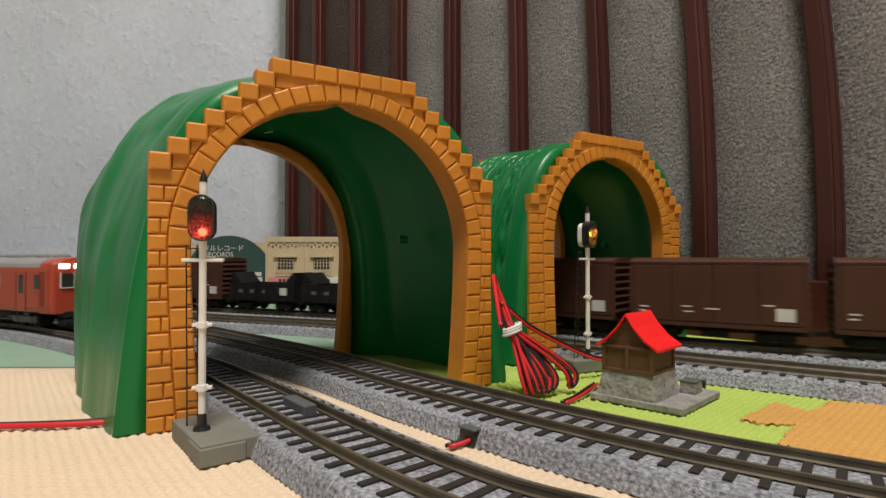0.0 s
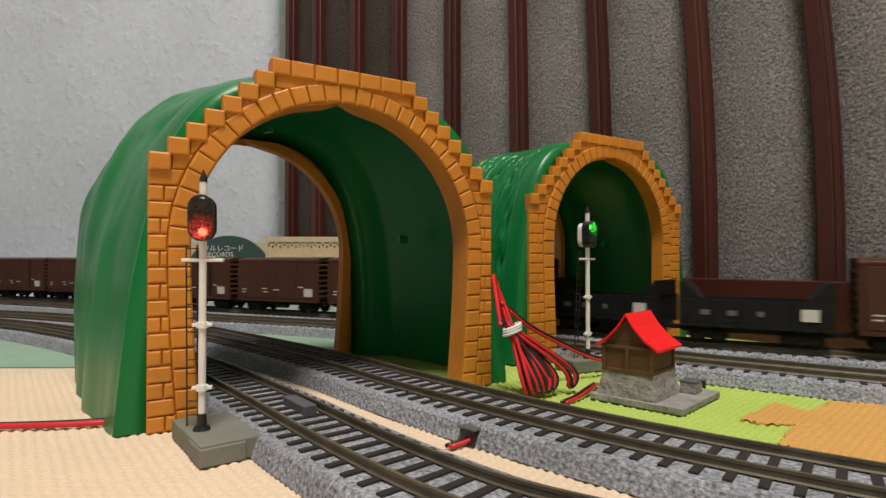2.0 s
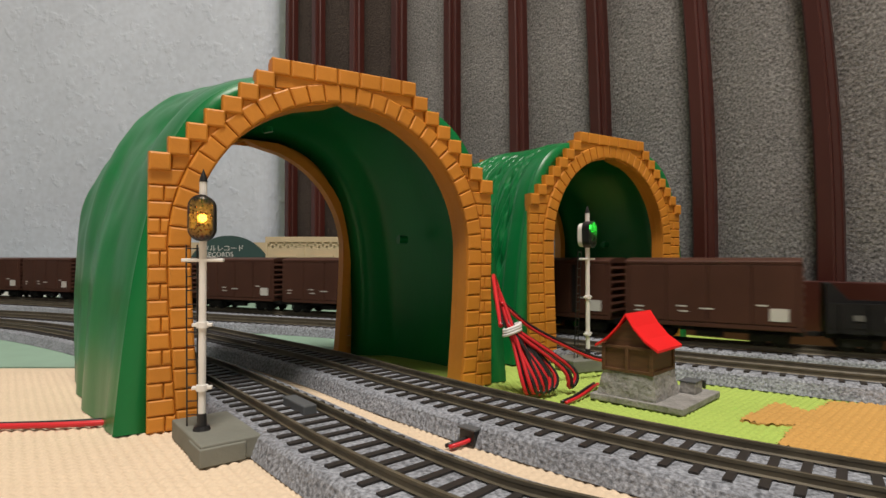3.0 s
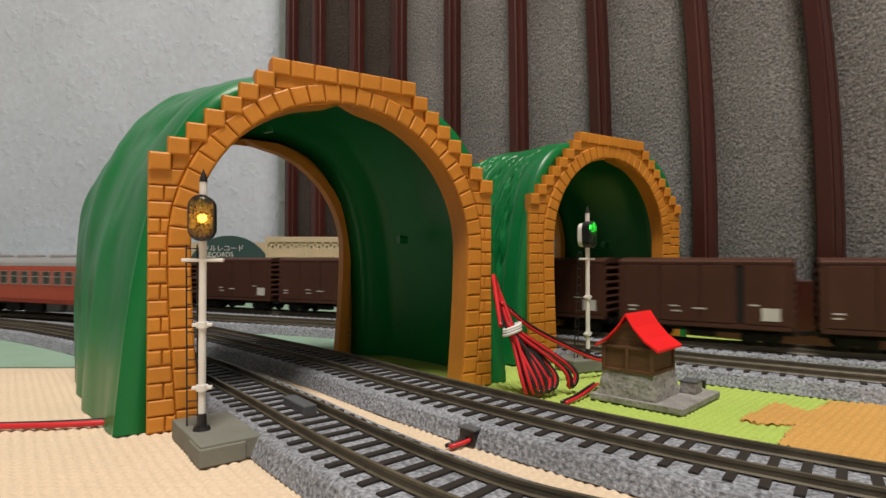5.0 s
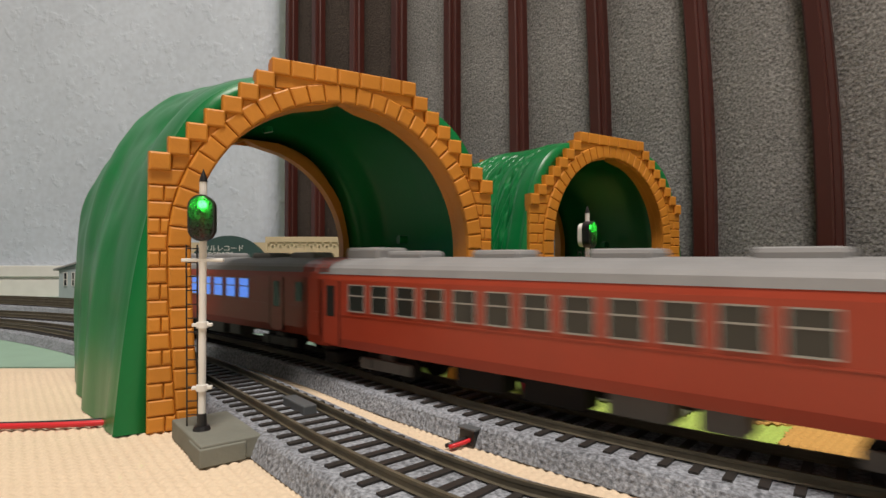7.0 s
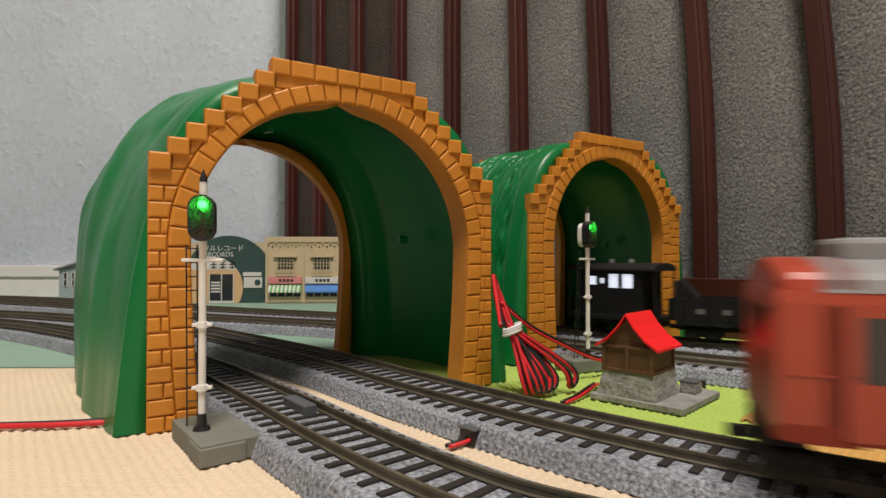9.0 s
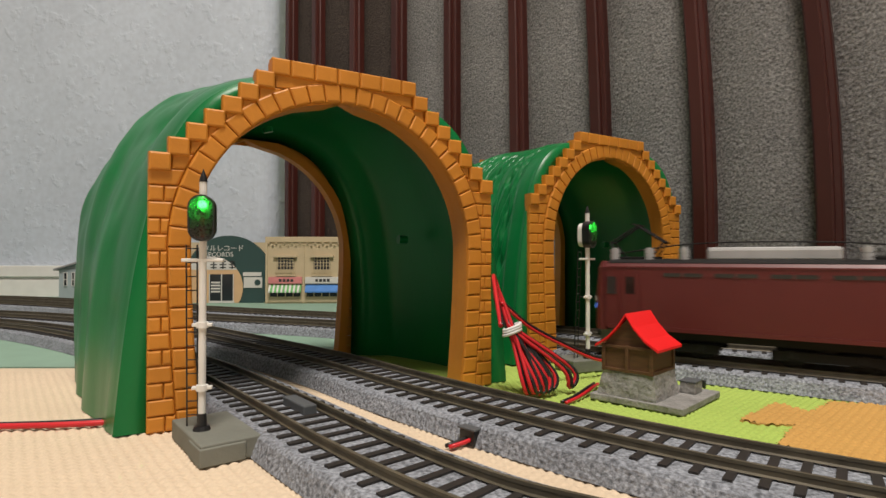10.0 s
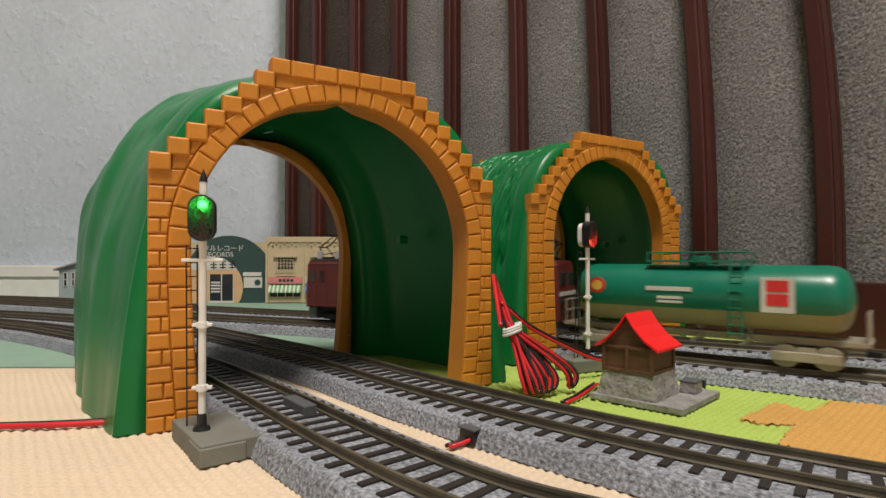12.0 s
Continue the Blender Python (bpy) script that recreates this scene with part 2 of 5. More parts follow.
tagged(part("baseboard", bm, WHITE), "white painted stepped skirting board", "skirting board", kind="structure")
for nm, lim in (("wall_recess", (-320, 3080, 1420, 1500, -12, 2400)), ("wall_return", (-320, -246, WALL_Y + 80.5, 1420, -12, 2400)), ("wall_west", (-3080, -3000, -2500, WALL_Y + 80, -12, 2400)), ("wall_south", (-3000, 3080, -2580, -2500, -12, 2400)), ("wall_east", (3000, 3080, -2500, 1420, -12, 2400))):
    tagged(part(nm, boxes(lim), PLASTER), "plain plastered room wall", "wall", kind="structure")
tagged(part("ceiling", boxes((-3080, 3080, -2580, 1500, 2400, 2460)), PLASTER), "plain white room ceiling", "ceiling", kind="structure")

# leaning partition of felt panels with dark battens
P0, P8 = np.array((-237.5, 875.0)), np.array((262.0, 388.0))
PU = (P8 - P0) / np.linalg.norm(P8 - P0)
PITCH = np.linalg.norm(P8 - P0) / 8
PART_M = Matrix.Translation((P0[0] * MM, P0[1] * MM, 0)) @ pose(0, 0, 0, 0, 0, math.degrees(math.atan2(PU[1], PU[0])))
BATTENS = [0.0, 0.85, 1.91, 2.90, 3.94, 5.02, 6.07, 7.09, 8.04, 9.0]


def warp(x, z):
    """Sideways bow of the old battens, growing towards the free end."""
    c = 2.4e-4 * (max(0.0, x / PITCH - 4) / 4) ** 1.3
    h = max(0.0, z - 60)
    return x - (c * h * h if h < 270 else c * 270 * (2 * h - 270))


def upright(section):
    """A tall strip with an outline of x, y in millimetres that follows the bow."""
    bm = bmesh.new()
    rings = [[bm.verts.new((warp(x, z) * MM, y * MM, z * MM)) for x, y in section] for z in [-14] + list(range(60, 331, 30)) + [800, 1500]]
    n = len(section)
    for a, b in zip(rings, rings[1:]):
        for k in range(n):
            bm.faces.new((a[k], a[(k + 1) % n], b[(k + 1) % n], b[k]))
    bm.faces.new(rings[0][::-1])
    bm.faces.new(rings[-1])
    return bm


def partition():
    t = thing("partition", "grey felt partition with dark red-brown battens", "partition", PART_M, kind="structure")
    for i, q in enumerate(BATTENS):
        c = q * PITCH
        x0 = BATTENS[i - 1] * PITCH + 7 if i else -9
        x1 = max(c - 7, -8)
        front = [(x0 + (x1 - x0) * k / 12, 9 - 5.5 * math.sin(math.pi * (k / 12) ** 0.8)) for k in range(13)]
        # panels 1 to 3 take the darker felt colour
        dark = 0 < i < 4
        part("panel", upright(front + [(x1, 16), (x0, 16)]), FELTDARK if dark else FELT, t, "darker brownish loop-pile felt panel" if dark else "grey loop-pile felt panel", smooth=False)
        w = 7.6 if i > 3 else 8.0
        part("batten", upright([(c - w, 17), (c - w, -3.5), (c - w + 1.5, -5), (c + w - 5.5, -5), (c + w - 4.3, -4), (c + w - 4, -1), (c + w - 1, -0.4), (c + w, 1), (c + w, 17)]), MAHOG, t, "glossy dark red-brown batten")
    c = BATTENS[4] * PITCH
    part("edge_strip", upright([(c - 21, 2), (c - 12, 2), (c - 12, 5.8), (c - 21, 5.8)]), FELT, t, "pale grey edge strip")
    part("bottom_rail", boxes((-5, 9.3 * PITCH, -9, -5.5, -14, 44, 0.8)), MAHOG, t, "dark red-brown bottom rail")


partition()

# ---- tunnels ----
R_IN, ZC, HALF, TOP, BASE_IN, RING = 58.6, 63.8, 72.3, 136.0, 55.0, 7.2
COURSES = 24
CH = TOP / COURSES


def arch_half(z, grow=0.0):
    if z >= ZC:
        d = (R_IN + grow) ** 2 - (z - ZC) ** 2
        return math.sqrt(d) if d > 0 else 0.0
    return R_IN + grow - (R_IN - BASE_IN) * ((ZC - z) / ZC) ** 1.6


def outer_half(i):
    return HALF if i < 17 else HALF - (i - 16) * 5.9


def chamfered(poly, y_back, y_mid, y_front, inset, gap):
    """A brick: an outline in x, z with a rounded front."""
    bm = bmesh.new()
    c = np.mean(np.array(poly), 0)

    def shrink(d):
        out = []
        for x, z in poly:
            v = c - (x, z)
            k = d * 1.4 / max(np.linalg.norm(v), 0.5)
            out.append((x + v[0] * min(k, 0.6), z + v[1] * min(k, 0.6)))
        return out
    levels = [(y_back, shrink(gap)), (y_mid, shrink(gap)), (y_mid - (y_mid - y_front) * 0.7, shrink(gap + inset * 0.35)), (y_front, shrink(gap + inset))]
    rings = [[bm.verts.new((x * MM, y * MM, z * MM)) for x, z in p] for y, p in levels]
    n = len(poly)
    bm.faces.new(rings[0])
    bm.faces.new(rings[-1][::-1])
    for a, b in zip(rings, rings[1:]):
        for k in range(n):
            bm.faces.new((a[k], a[(k + 1) % n], b[(k + 1) % n], b[k]))
    return bm


def brick_outlines():
    """Outlines in x, z with how far each brick stands proud of the plain courses."""
    out = []
    for i in range(COURSES):
        z0, z1 = i * CH, (i + 1) * CH
        W = outer_half(i)
        a0, a1 = arch_half(z0, RING), arch_half(z1, RING)
        if i == COURSES - 1:
            xs = [-W, -W + 7.2] + list(np.linspace(-W + 7.2, W - 7.2, 6))[1:-1] + [W - 7.2, W]
            out += [([(a, z0 - 0.9), (b, z0 - 0.9), (b, z1), (a, z1)], 1.4) for a, b in zip(xs, xs[1:])]
            continue
        for sgn in (-1, 1):
            x = W
            if i >= 16:
                x = W - 7.2
                out.append(([(sgn * W, z0 - 0.9), (sgn * x, z0 - 0.9), (sgn * x, z1), (sgn * W, z1)], 1.4))
            inner = max(a0, a1)
            if i < 16:
                cuts = [x] if i % 2 else [x, x - 0.64 * (x - inner)]
            else:
                cuts = [x]
                q = x - (5.5 if i % 2 else 10.5)
                while q - inner > 3.0:
                    cuts.append(q)
                    q -= 10.5
            for k, c in enumerate(cuts):
                if k + 1 < len(cuts):
                    out.append(([(sgn * c, z0), (sgn * cuts[k + 1], z0), (sgn * cuts[k + 1], z1), (sgn * c, z1)], 0.0))
                elif c - min(a0, a1) > 0.6:
                    out.append(([(sgn * c, z0), (sgn * min(a0, c - 0.3), z0), (sgn * min(a1, c - 0.3), z1), (sgn * c, z1)], 0.0))
    n = 29
    for k in range(n):
        t0, t1 = math.pi * k / n, math.pi * (k + 1) / n
        out.append(([(r * math.cos(t), ZC + r * math.sin(t)) for r, t in ((R_IN, t0), (R_IN + RING, t0), (R_IN + RING, t1), (R_IN, t1))], 0.7))
    m = 9
    for k in range(m):
        z0, z1 = ZC * k / m, ZC * (k + 1) / m
        for sgn in (-1, 1):
            out.append(([(sgn * arch_half(z, g), z) for z, g in ((z0, 0), (z0, RING), (z1, RING), (z1, 0))], 0.4))
    return out


def portal_slab(y0, y1, thin=0.0):
    """Backing plate of the portal with its arched opening."""
    bm = bmesh.new()
    for sgn in (-1, 1):
        rows = []
        for i in range(COURSES):
            for f in (0.02, 0.5, 0.98):
                z = (i + f) * CH
                a = arch_half(z, -0.2 if z < ZC + R_IN else 0) + 0.1
                w = min(outer_half(i) - 0.8, arch_half(z, thin)) if thin else outer_half(i) - 0.8
                if w > a:
                    rows.append((a, w, z))
        prev = None
        for a, w, z in rows:
            ring = [bm.verts.new((sgn * x * MM, y * MM, z * MM)) for x, y in ((a, y0), (w, y0), (w, y1), (a, y1))]
            if prev:
                for k in range(4):
                    bm.faces.new((prev[k], prev[(k + 1) % 4], ring[(k + 1) % 4], ring[k]))
            prev = ring
    return bm


DEPTH = 108.0


def shift(t, carved=False):
    return 0.075 * t if carved else -0.06 * t - 0.0010 * t * t


def shell(bm, inset, wrinkle, carved=False):
    rows, cols = (16, 48) if not wrinkle else (150, 280) if carved else (64, 150)
    rise = 6 if carved else 15
    grid = []
    for j in range(rows + 1):
        t = -3.2 + (DEPTH - 1) * j / rows
        u = max(0.0, t / DEPTH)
        bulge = math.sin(math.pi * u * 0.78) ** 0.8
        close = max(7.5 * min(1, max(0, 1 - t / 14)), 17 * max(0, 1 - (DEPTH - t) / 18)) if inset else 0
        drop = 14 * max(0, 1 - (DEPTH - t) / 18) if inset else 0
        A = HALF + 3 + 9 * bulge - inset - close
        Z = TOP - 6 + rise * bulge - inset - drop
        ring = []
        for k in range(cols + 1):
            ph = math.pi * k / cols
            c, s = math.cos(ph), math.sin(ph)
            e = 2 / (3.0 + (0.9 if carved else 0.5) * max(0.0, 1 - u * 3.2))
            x = A * math.copysign(abs(c) ** e, c)
            z = Z * abs(s) ** e
            flare = (7 - 9 * u) * max(0, 1 - z / 80)
            if wrinkle:
                f = k * 64 / cols
                if carved:
                    w = 2.2 * noise.noise(Vector((f * 0.10, t * 0.03, 3.1)))
                    q = noise.noise(Vector((f * 0.12 + t * 0.03, t * 0.19 - f * 0.16, 1.7)))
                    q2 = noise.noise(Vector((f * 0.16 - t * 0.02, t * 0.34 + f * 0.07, 5.7)))
                    w += 8.0 * min(0.30, abs(q) * 1.5) + 3.4 * min(0.3, abs(q2) * 1.5) - 2.4
                    w *= min(1.0, max(0.0, (t - 9) / 4))
                    w += 1.0 * min(1.0, max(0.0, (11 - t) / 3))
                else:
                    w = 4.4 * noise.noise(Vector((f * 0.075, t * 0.030, 3.1))) + 1.7 * noise.noise(Vector((f * 0.17, t * 0.055, 8.2)))
                    w += 0.5 * noise.noise(Vector((f * 0.45, t * 0.10, 2.2))) - 0.8
                    w *= min(1.0, max(0.05, (t - 6) / 16))
            else:
                w = 0
            ring.append(bm.verts.new(((x + c * (w + flare) + shift(t, carved)) * MM, t * MM, max(0.3, z + s * w) * MM)))
        grid.append(ring)
    for a, b in zip(grid, grid[1:]):
        for k in range(cols):
            bm.faces.new((a[k], a[k + 1], b[k + 1], b[k]))
    return grid


def tunnel(m, carved, r_in, z_spring, base_in, ring):
    global R_IN, ZC, BASE_IN, RING
    R_IN, ZC, BASE_IN, RING = r_in, z_spring, base_in, ring
    t = thing("toy_tunnel", "green plastic hill tunnel with orange brick portal", "toy tunnel", m, "toy tunnels")
    bm = bmesh.new()
    g1 = shell(bm, 0, True, carved)
    g2 = shell(bm, 4.5, False, carved)
    for r1, r2 in ((g1[0], g2[0]), (g1[-1], g2[-1])):
        k1, k2 = len(r1) - 1, len(r2) - 1
        for k in range(k2):
            a, b = round(k * k1 / k2), round((k + 1) * k1 / k2)
            bm.faces.new(r1[a:b + 1] + [r2[k + 1], r2[k]])
    part("hill_shell", bm, GREEN, t, "glossy wrinkled green plastic hill", smooth=True)
    part("portal", portal_slab(-4.45, -0.6 if carved else 2.5), ORANGE, t, "orange plastic tunnel portal")
    part("arch_soffit", portal_slab(-0.5 if carved else 2.6, 3.4 if carved else 7.0, 3.2), ORANGE, t, "orange arch soffit")
    outlines = brick_outlines()
    for q, lift in outlines:
        part("brick", chamfered(q, -2.0, -4.75 - lift, -5.6 - lift, 0.8, 0.09), ORANGE, t)
    turn = pose(shift(DEPTH, carved) * MM, (DEPTH - 3) * MM, 0, 0, 0, 0 if carved else 4) @ Matrix.Diagonal((1.0, 1, 1.0, 1))
    bm = portal_slab(-6, 0.5, 5.0)
    joined = bmesh.new()
    tmp = bpy.data.meshes.new("tmp")
    for q, lift in outlines:
        if not carved and max(abs(x) for x, z in q) > 62 and q[0][1] > 70:
            continue
        b2 = chamfered(q, 0.1, 0.8, 1.6, 0.6, 0.12)
        b2.to_mesh(tmp)
        b2.free()
        joined.from_mesh(tmp)
    part("back_portal", bm, ORANGE, t, "orange rear portal", m=turn)
    part("back_bricks", joined, ORANGE, t, "orange moulded bricks of the rear portal", m=turn)
    bpy.data.meshes.remove(tmp)
    for x, z in ((62, 70), (-8, 124)):
        part("screw_boss", rods(((shift(60, carved) + x * 1.1, 60, z), (shift(60, carved) + x * 1.02, 60, z * 0.98 if z > 100 else z), 2.4)), GREEN, t)
    return t


def face_pose(lx, ly, rx, ry):
    return pose((lx + rx) / 2 * MM, (ly + ry) / 2 * MM, 0, 0, 0, math.degrees(math.atan2(ry - ly, rx - lx)))


tunnel(face_pose(-102.4, 196.8, 19.5, 271.2), False, 58.6, 63.8, 55.0, 7.6)
tunnel(face_pose(44.5, 322, 163, 398) @ Matrix.Diagonal((0.953, 1, 1, 1)), True, 52.6, 69.6, 50.0, 8.6)

for line, lab, s0, s1, gap, gauge, foot, wide in ((TA, "front grey ballasted model railway track", 60, TA.s[-1] - 150, 7.4, 8.25, 20.0, 1.04), (TB, "curved grey ballasted model railway track through tunnel", 200, TB.s[-1] - 200, 7.2, 9.4, 23.0, 1.2),
                          (TC, "grey ballasted model track behind the hut", 150, TC.s[-1] - 200, 7.2, 8.9, 20.0, 1.1), (TD, "rear grey ballasted model railway track", 150, TD.s[-1] - 300, 7.2, 8.9, 20.0, 1.1)):
    track(line, lab, s0, s1, gap, gauge, foot, wide)


# ---- signals ----
def lens_material(name, tint):
    m = bpy.data.materials.new(name)
    m.use_nodes = True
    n, l = m.node_tree.nodes, m.node_tree.links
    b = n["Principled BSDF"]
    b.inputs["Base Color"].default_value = (*[0.012 * c + 0.004 for c in tint], 1)
    b.inputs["Roughness"].default_value = 0.25
    tr = n.new("ShaderNodeBsdfTransparent")
    tr.inputs[0].default_value = (*tint, 1)
    mx = n.new("ShaderNodeMixShader")
    mx.inputs[0].default_value = 0.72
    l.new(b.outputs[0], mx.inputs[1])
    l.new(tr.outputs[0], mx.inputs[2])
    l.new(mx.outputs[0], n["Material Output"].inputs[0])
    return m


LENSES = [("red_lens", lens_material("red_filter", (1.0, 0.04, 0.02)), -4.3), ("amber_lens", lens_material("amber_filter", (1.0, 0.42, 0.03)), 0.0),
          ("green_lens", lens_material("green_filter", (0.03, 1.0, 0.06)), 4.3)]


def smoked(name):
    """Dark moulded lamp cover that lets light through and scatters some."""
    m = bpy.data.materials.new(name)
    m.use_nodes = True
    n, l = m.node_tree.nodes, m.node_tree.links
    b = n["Principled BSDF"]
    b.inputs["Base Color"].default_value = (0.02, 0.02, 0.018, 1)
    b.inputs["Roughness"].default_value = 0.22
    sp = n.new("ShaderNodeTexNoise")
    sp.inputs["Scale"].default_value = 1500
    co = n.new("ShaderNodeTexCoord")
    l.new(co.outputs["Object"], sp.inputs["Vector"])
    mr = n.new("ShaderNodeMapRange")
    mr.inputs["From Min"].default_value, mr.inputs["From Max"].default_value = 0.35, 0.65
    mr.inputs["To Min"].default_value, mr.inputs["To Max"].default_value = 0.25, 0.8
    l.new(sp.outputs["Fac"], mr.inputs["Value"])
    tl = n.new("ShaderNodeBsdfTranslucent")
    l.new(mr.outputs[0], tl.inputs[0])
    tr = n.new("ShaderNodeBsdfTransparent")
    tr.inputs[0].default_value = (0.7, 0.7, 0.7, 1)
    a, c = n.new("ShaderNodeMixShader"), n.new("ShaderNodeMixShader")
    a.inputs[0].default_value, c.inputs[0].default_value = 0.62, 0.55
    l.new(tl.outputs[0], a.inputs[1])
    l.new(tr.outputs[0], a.inputs[2])
    l.new(b.outputs[0], c.inputs[1])
    l.new(a.outputs[0], c.inputs[2])
    l.new(c.outputs[0], n["Material Output"].inputs[0])
    return m


COVER = smoked("smoked_cover")
BULB = material("lit_bulb", (1, 1, 1), 0.5, emit=55.0, emit_colour=(1, 1, 1))


def capsule(bm, w, h, y0, y1, n=10, z0=0.0):
    """Upright plate with round ends, seen along y."""
    r = w / 2
    pts = [(r * math.cos(math.pi * k / n), h / 2 - r + r * math.sin(math.pi * k / n)) for k in range(n + 1)]
    pts += [(-x, -z) for x, z in pts]
    a = [bm.verts.new((x * MM, y0 * MM, (z + z0) * MM)) for x, z in pts]
    b = [bm.verts.new((x * MM, y1 * MM, (z + z0) * MM)) for x, z in pts]
    bm.faces.new(a)
    bm.faces.new(b[::-1])
    k = len(pts)
    for i in range(k):
        bm.faces.new((a[i], a[(i + 1) % k], b[(i + 1) % k], b[i]))
    return bm


def capsule_rim(w, h, t, y0, y1, n=10):
    bm = bmesh.new()

    def outline(w, h):
        r = w / 2
        p = [(r * math.cos(math.pi * k / n), h / 2 - r + r * math.sin(math.pi * k / n)) for k in range(n + 1)]
        return p + [(-x, -z) for x, z in p]
    rings = [[bm.verts.new((x * MM, y * MM, z * MM)) for x, z in outline(w - 2 * d, h - 2 * d)] for d, y in ((0, y1), (0, y0), (t, y0), (t, y1))]
    k = len(rings[0])
    for a, b in zip(rings, rings[1:] + rings[:1]):
        for i in range(k):
            bm.faces.new((a[i], a[(i + 1) % k], b[(i + 1) % k], b[i]))
    return bm


def signal(m, label, base_turn, ground_z, base_size):
    """Three-aspect colour light signal; it faces -y."""
    t = thing("railway_signal", label, "model signal", m, "railway signals")
    bx, by = base_size
    bm = bmesh.new()
    box(bm, -bx / 2, bx / 2, -by / 2, by / 2, ground_z, 6.5, 0.5)
    box(bm, bx * 0.16, bx / 2 + 0.6, -by / 2 - 0.4, by * 0.22, ground_z, 5.6, 0.4)
    part("base", bm, GREYBASE, t, "flat grey plastic base", m=pose(3.5 * MM, 2.5 * MM, 0, 0, 0, base_turn))
    part("pole_foot", rod(rod(bmesh.new(), (0, 0, 6.4), (0, 0, 7.8), 2.8, 2.2), (0, 0, 7.8), (0, 0, 11.6), 1.6, 1.3), BLACK, t, "black pole foot")
    part("pole", rods(((0, 0, 11), (0, 0, 84), 1.15), seg=16), SIGWHITE, t, "white round pole", smooth=False)
    part("cap", rod(rod(bmesh.new(), (0, 0, 83.6), (0, 0, 85.2), 1.3, 1.0), (0, 0, 85.2), (0, 0, 87.6), 0.9, 0.15), BLACK, t, "pointed black cap")
    part("cross_arm", boxes((-6.2, 6.2, -1.0, 1.5, 58.6, 59.7, 0.3)), SIGWHITE, t)
    for z in (39, 19.5):
        part("clamp", rods(((0, 0, z - 0.9), (0, 0, z + 0.9), 1.8), seg=14), SIGWHITE, t)
        part("clamp_arm", boxes((-3.0, 3.0, -0.9, 0.9, z - 0.5, z + 0.5, 0.2)), SIGWHITE, t)
    bm = bmesh.new()
    for x in (-5.4, -2.2):
        rod(bm, (x, 5.0, 6.4), (x, 2.4, 64), 0.26, seg=6)
    for z in np.arange(10, 63, 4.4):
        y = 5.0 - 2.6 * (z - 6.4) / 57.6
        rod(bm, (-5.4, y, z), (-2.2, y, z), 0.2, seg=6)
    for z in (39, 19.5):
        rod(bm, (0, 0, z), (-2.2, 5.0 - 2.6 * (z - 6.4) / 57.6, z), 0.28, seg=6)
    part("ladder", bm, BLACK, t, "thin black ladder")
    part("back_box", capsule(bmesh.new(), 6.6, 12.6, 0.9, 4.0, z0=72.0), SIGWHITE, t, "white rear lamp box")
    head = part("lamp_head", capsule_rim(7.8, 14.4, 0.55, -3.4, 1.0), BLACK, t, "rounded black lamp housing", m=pose(0, 0, 72.2 * MM))
    part("back_plate", capsule(bmesh.new(), 6.4, 13.0, 0.2, 0.95), BLACK, head)
    for z in (-2.15, 2.15):
        part("divider", boxes((-3.3, 3.3, -1.95, 0.2, z - 0.1, z + 0.1)), BLACK, head)
    for nm, mt, z in LENSES:
        lo, hi = (z - 2.1, z + 2.1)
        bm = bmesh.new()
        if z:
            sg = 1 if z > 0 else -1
            pts = [(3.3 * math.cos(math.pi * k / 12), 3.3 * math.sin(math.pi * k / 12)) for k in range(13)]
            ring = [(x, sg * (3.35 + q)) for x, q in pts] + [(-3.3, sg * 2.13), (3.3, sg * 2.13)]
        else:
            ring = [(3.3, 2.1), (-3.3, 2.1), (-3.3, -2.1), (3.3, -2.1)]
        a = [bm.verts.new((x * MM, -2.0 * MM, q * MM)) for x, q in ring]
        bm.faces.new(a)
        part(nm, bm, mt, head, "tinted signal lens")
    bm = bmesh.new()
    rings = []
    for d, y in ((0.4, -3.3), (0.8, -3.9), (1.7, -4.3), (2.8, -4.45)):
        r, h = 3.9 - d, 3.3
        p = [(r * math.cos(math.pi * k / 10), h + r * math.sin(math.pi * k / 10)) for k in range(11)]
        rings.append([bm.verts.new((x * MM, y * MM, z * MM)) for x, z in p + [(-x, -z) for x, z in p]])
    for u, v in zip(rings, rings[1:]):
        for k in range(22):
            bm.faces.new((u[k], u[(k + 1) % 22], v[(k + 1) % 22], v[k]))
    bm.faces.new(rings[-1])
    part("cover", bm, COVER, head, "smoked domed lamp cover", smooth=True)
    bulb = part("bulb", rods(((0, -1.3, 0), (0, -0.4, 0), 1.25), seg=16), BULB, head, "glowing signal bulb")
    return bulb


SIG1 = pose(-75 * MM, 176.5 * MM, 0, 0, 0, 12)
SIG2 = pose(77 * MM, 301 * MM, 0, 0, 0, 44)
bulb_near = signal(SIG1, "white pole signal on grey base by tunnel", -64, 0.2, (34, 18))
bulb_far = signal(SIG2, "white pole signal on olive base beside hut", -22, 0.2, (30, 18))


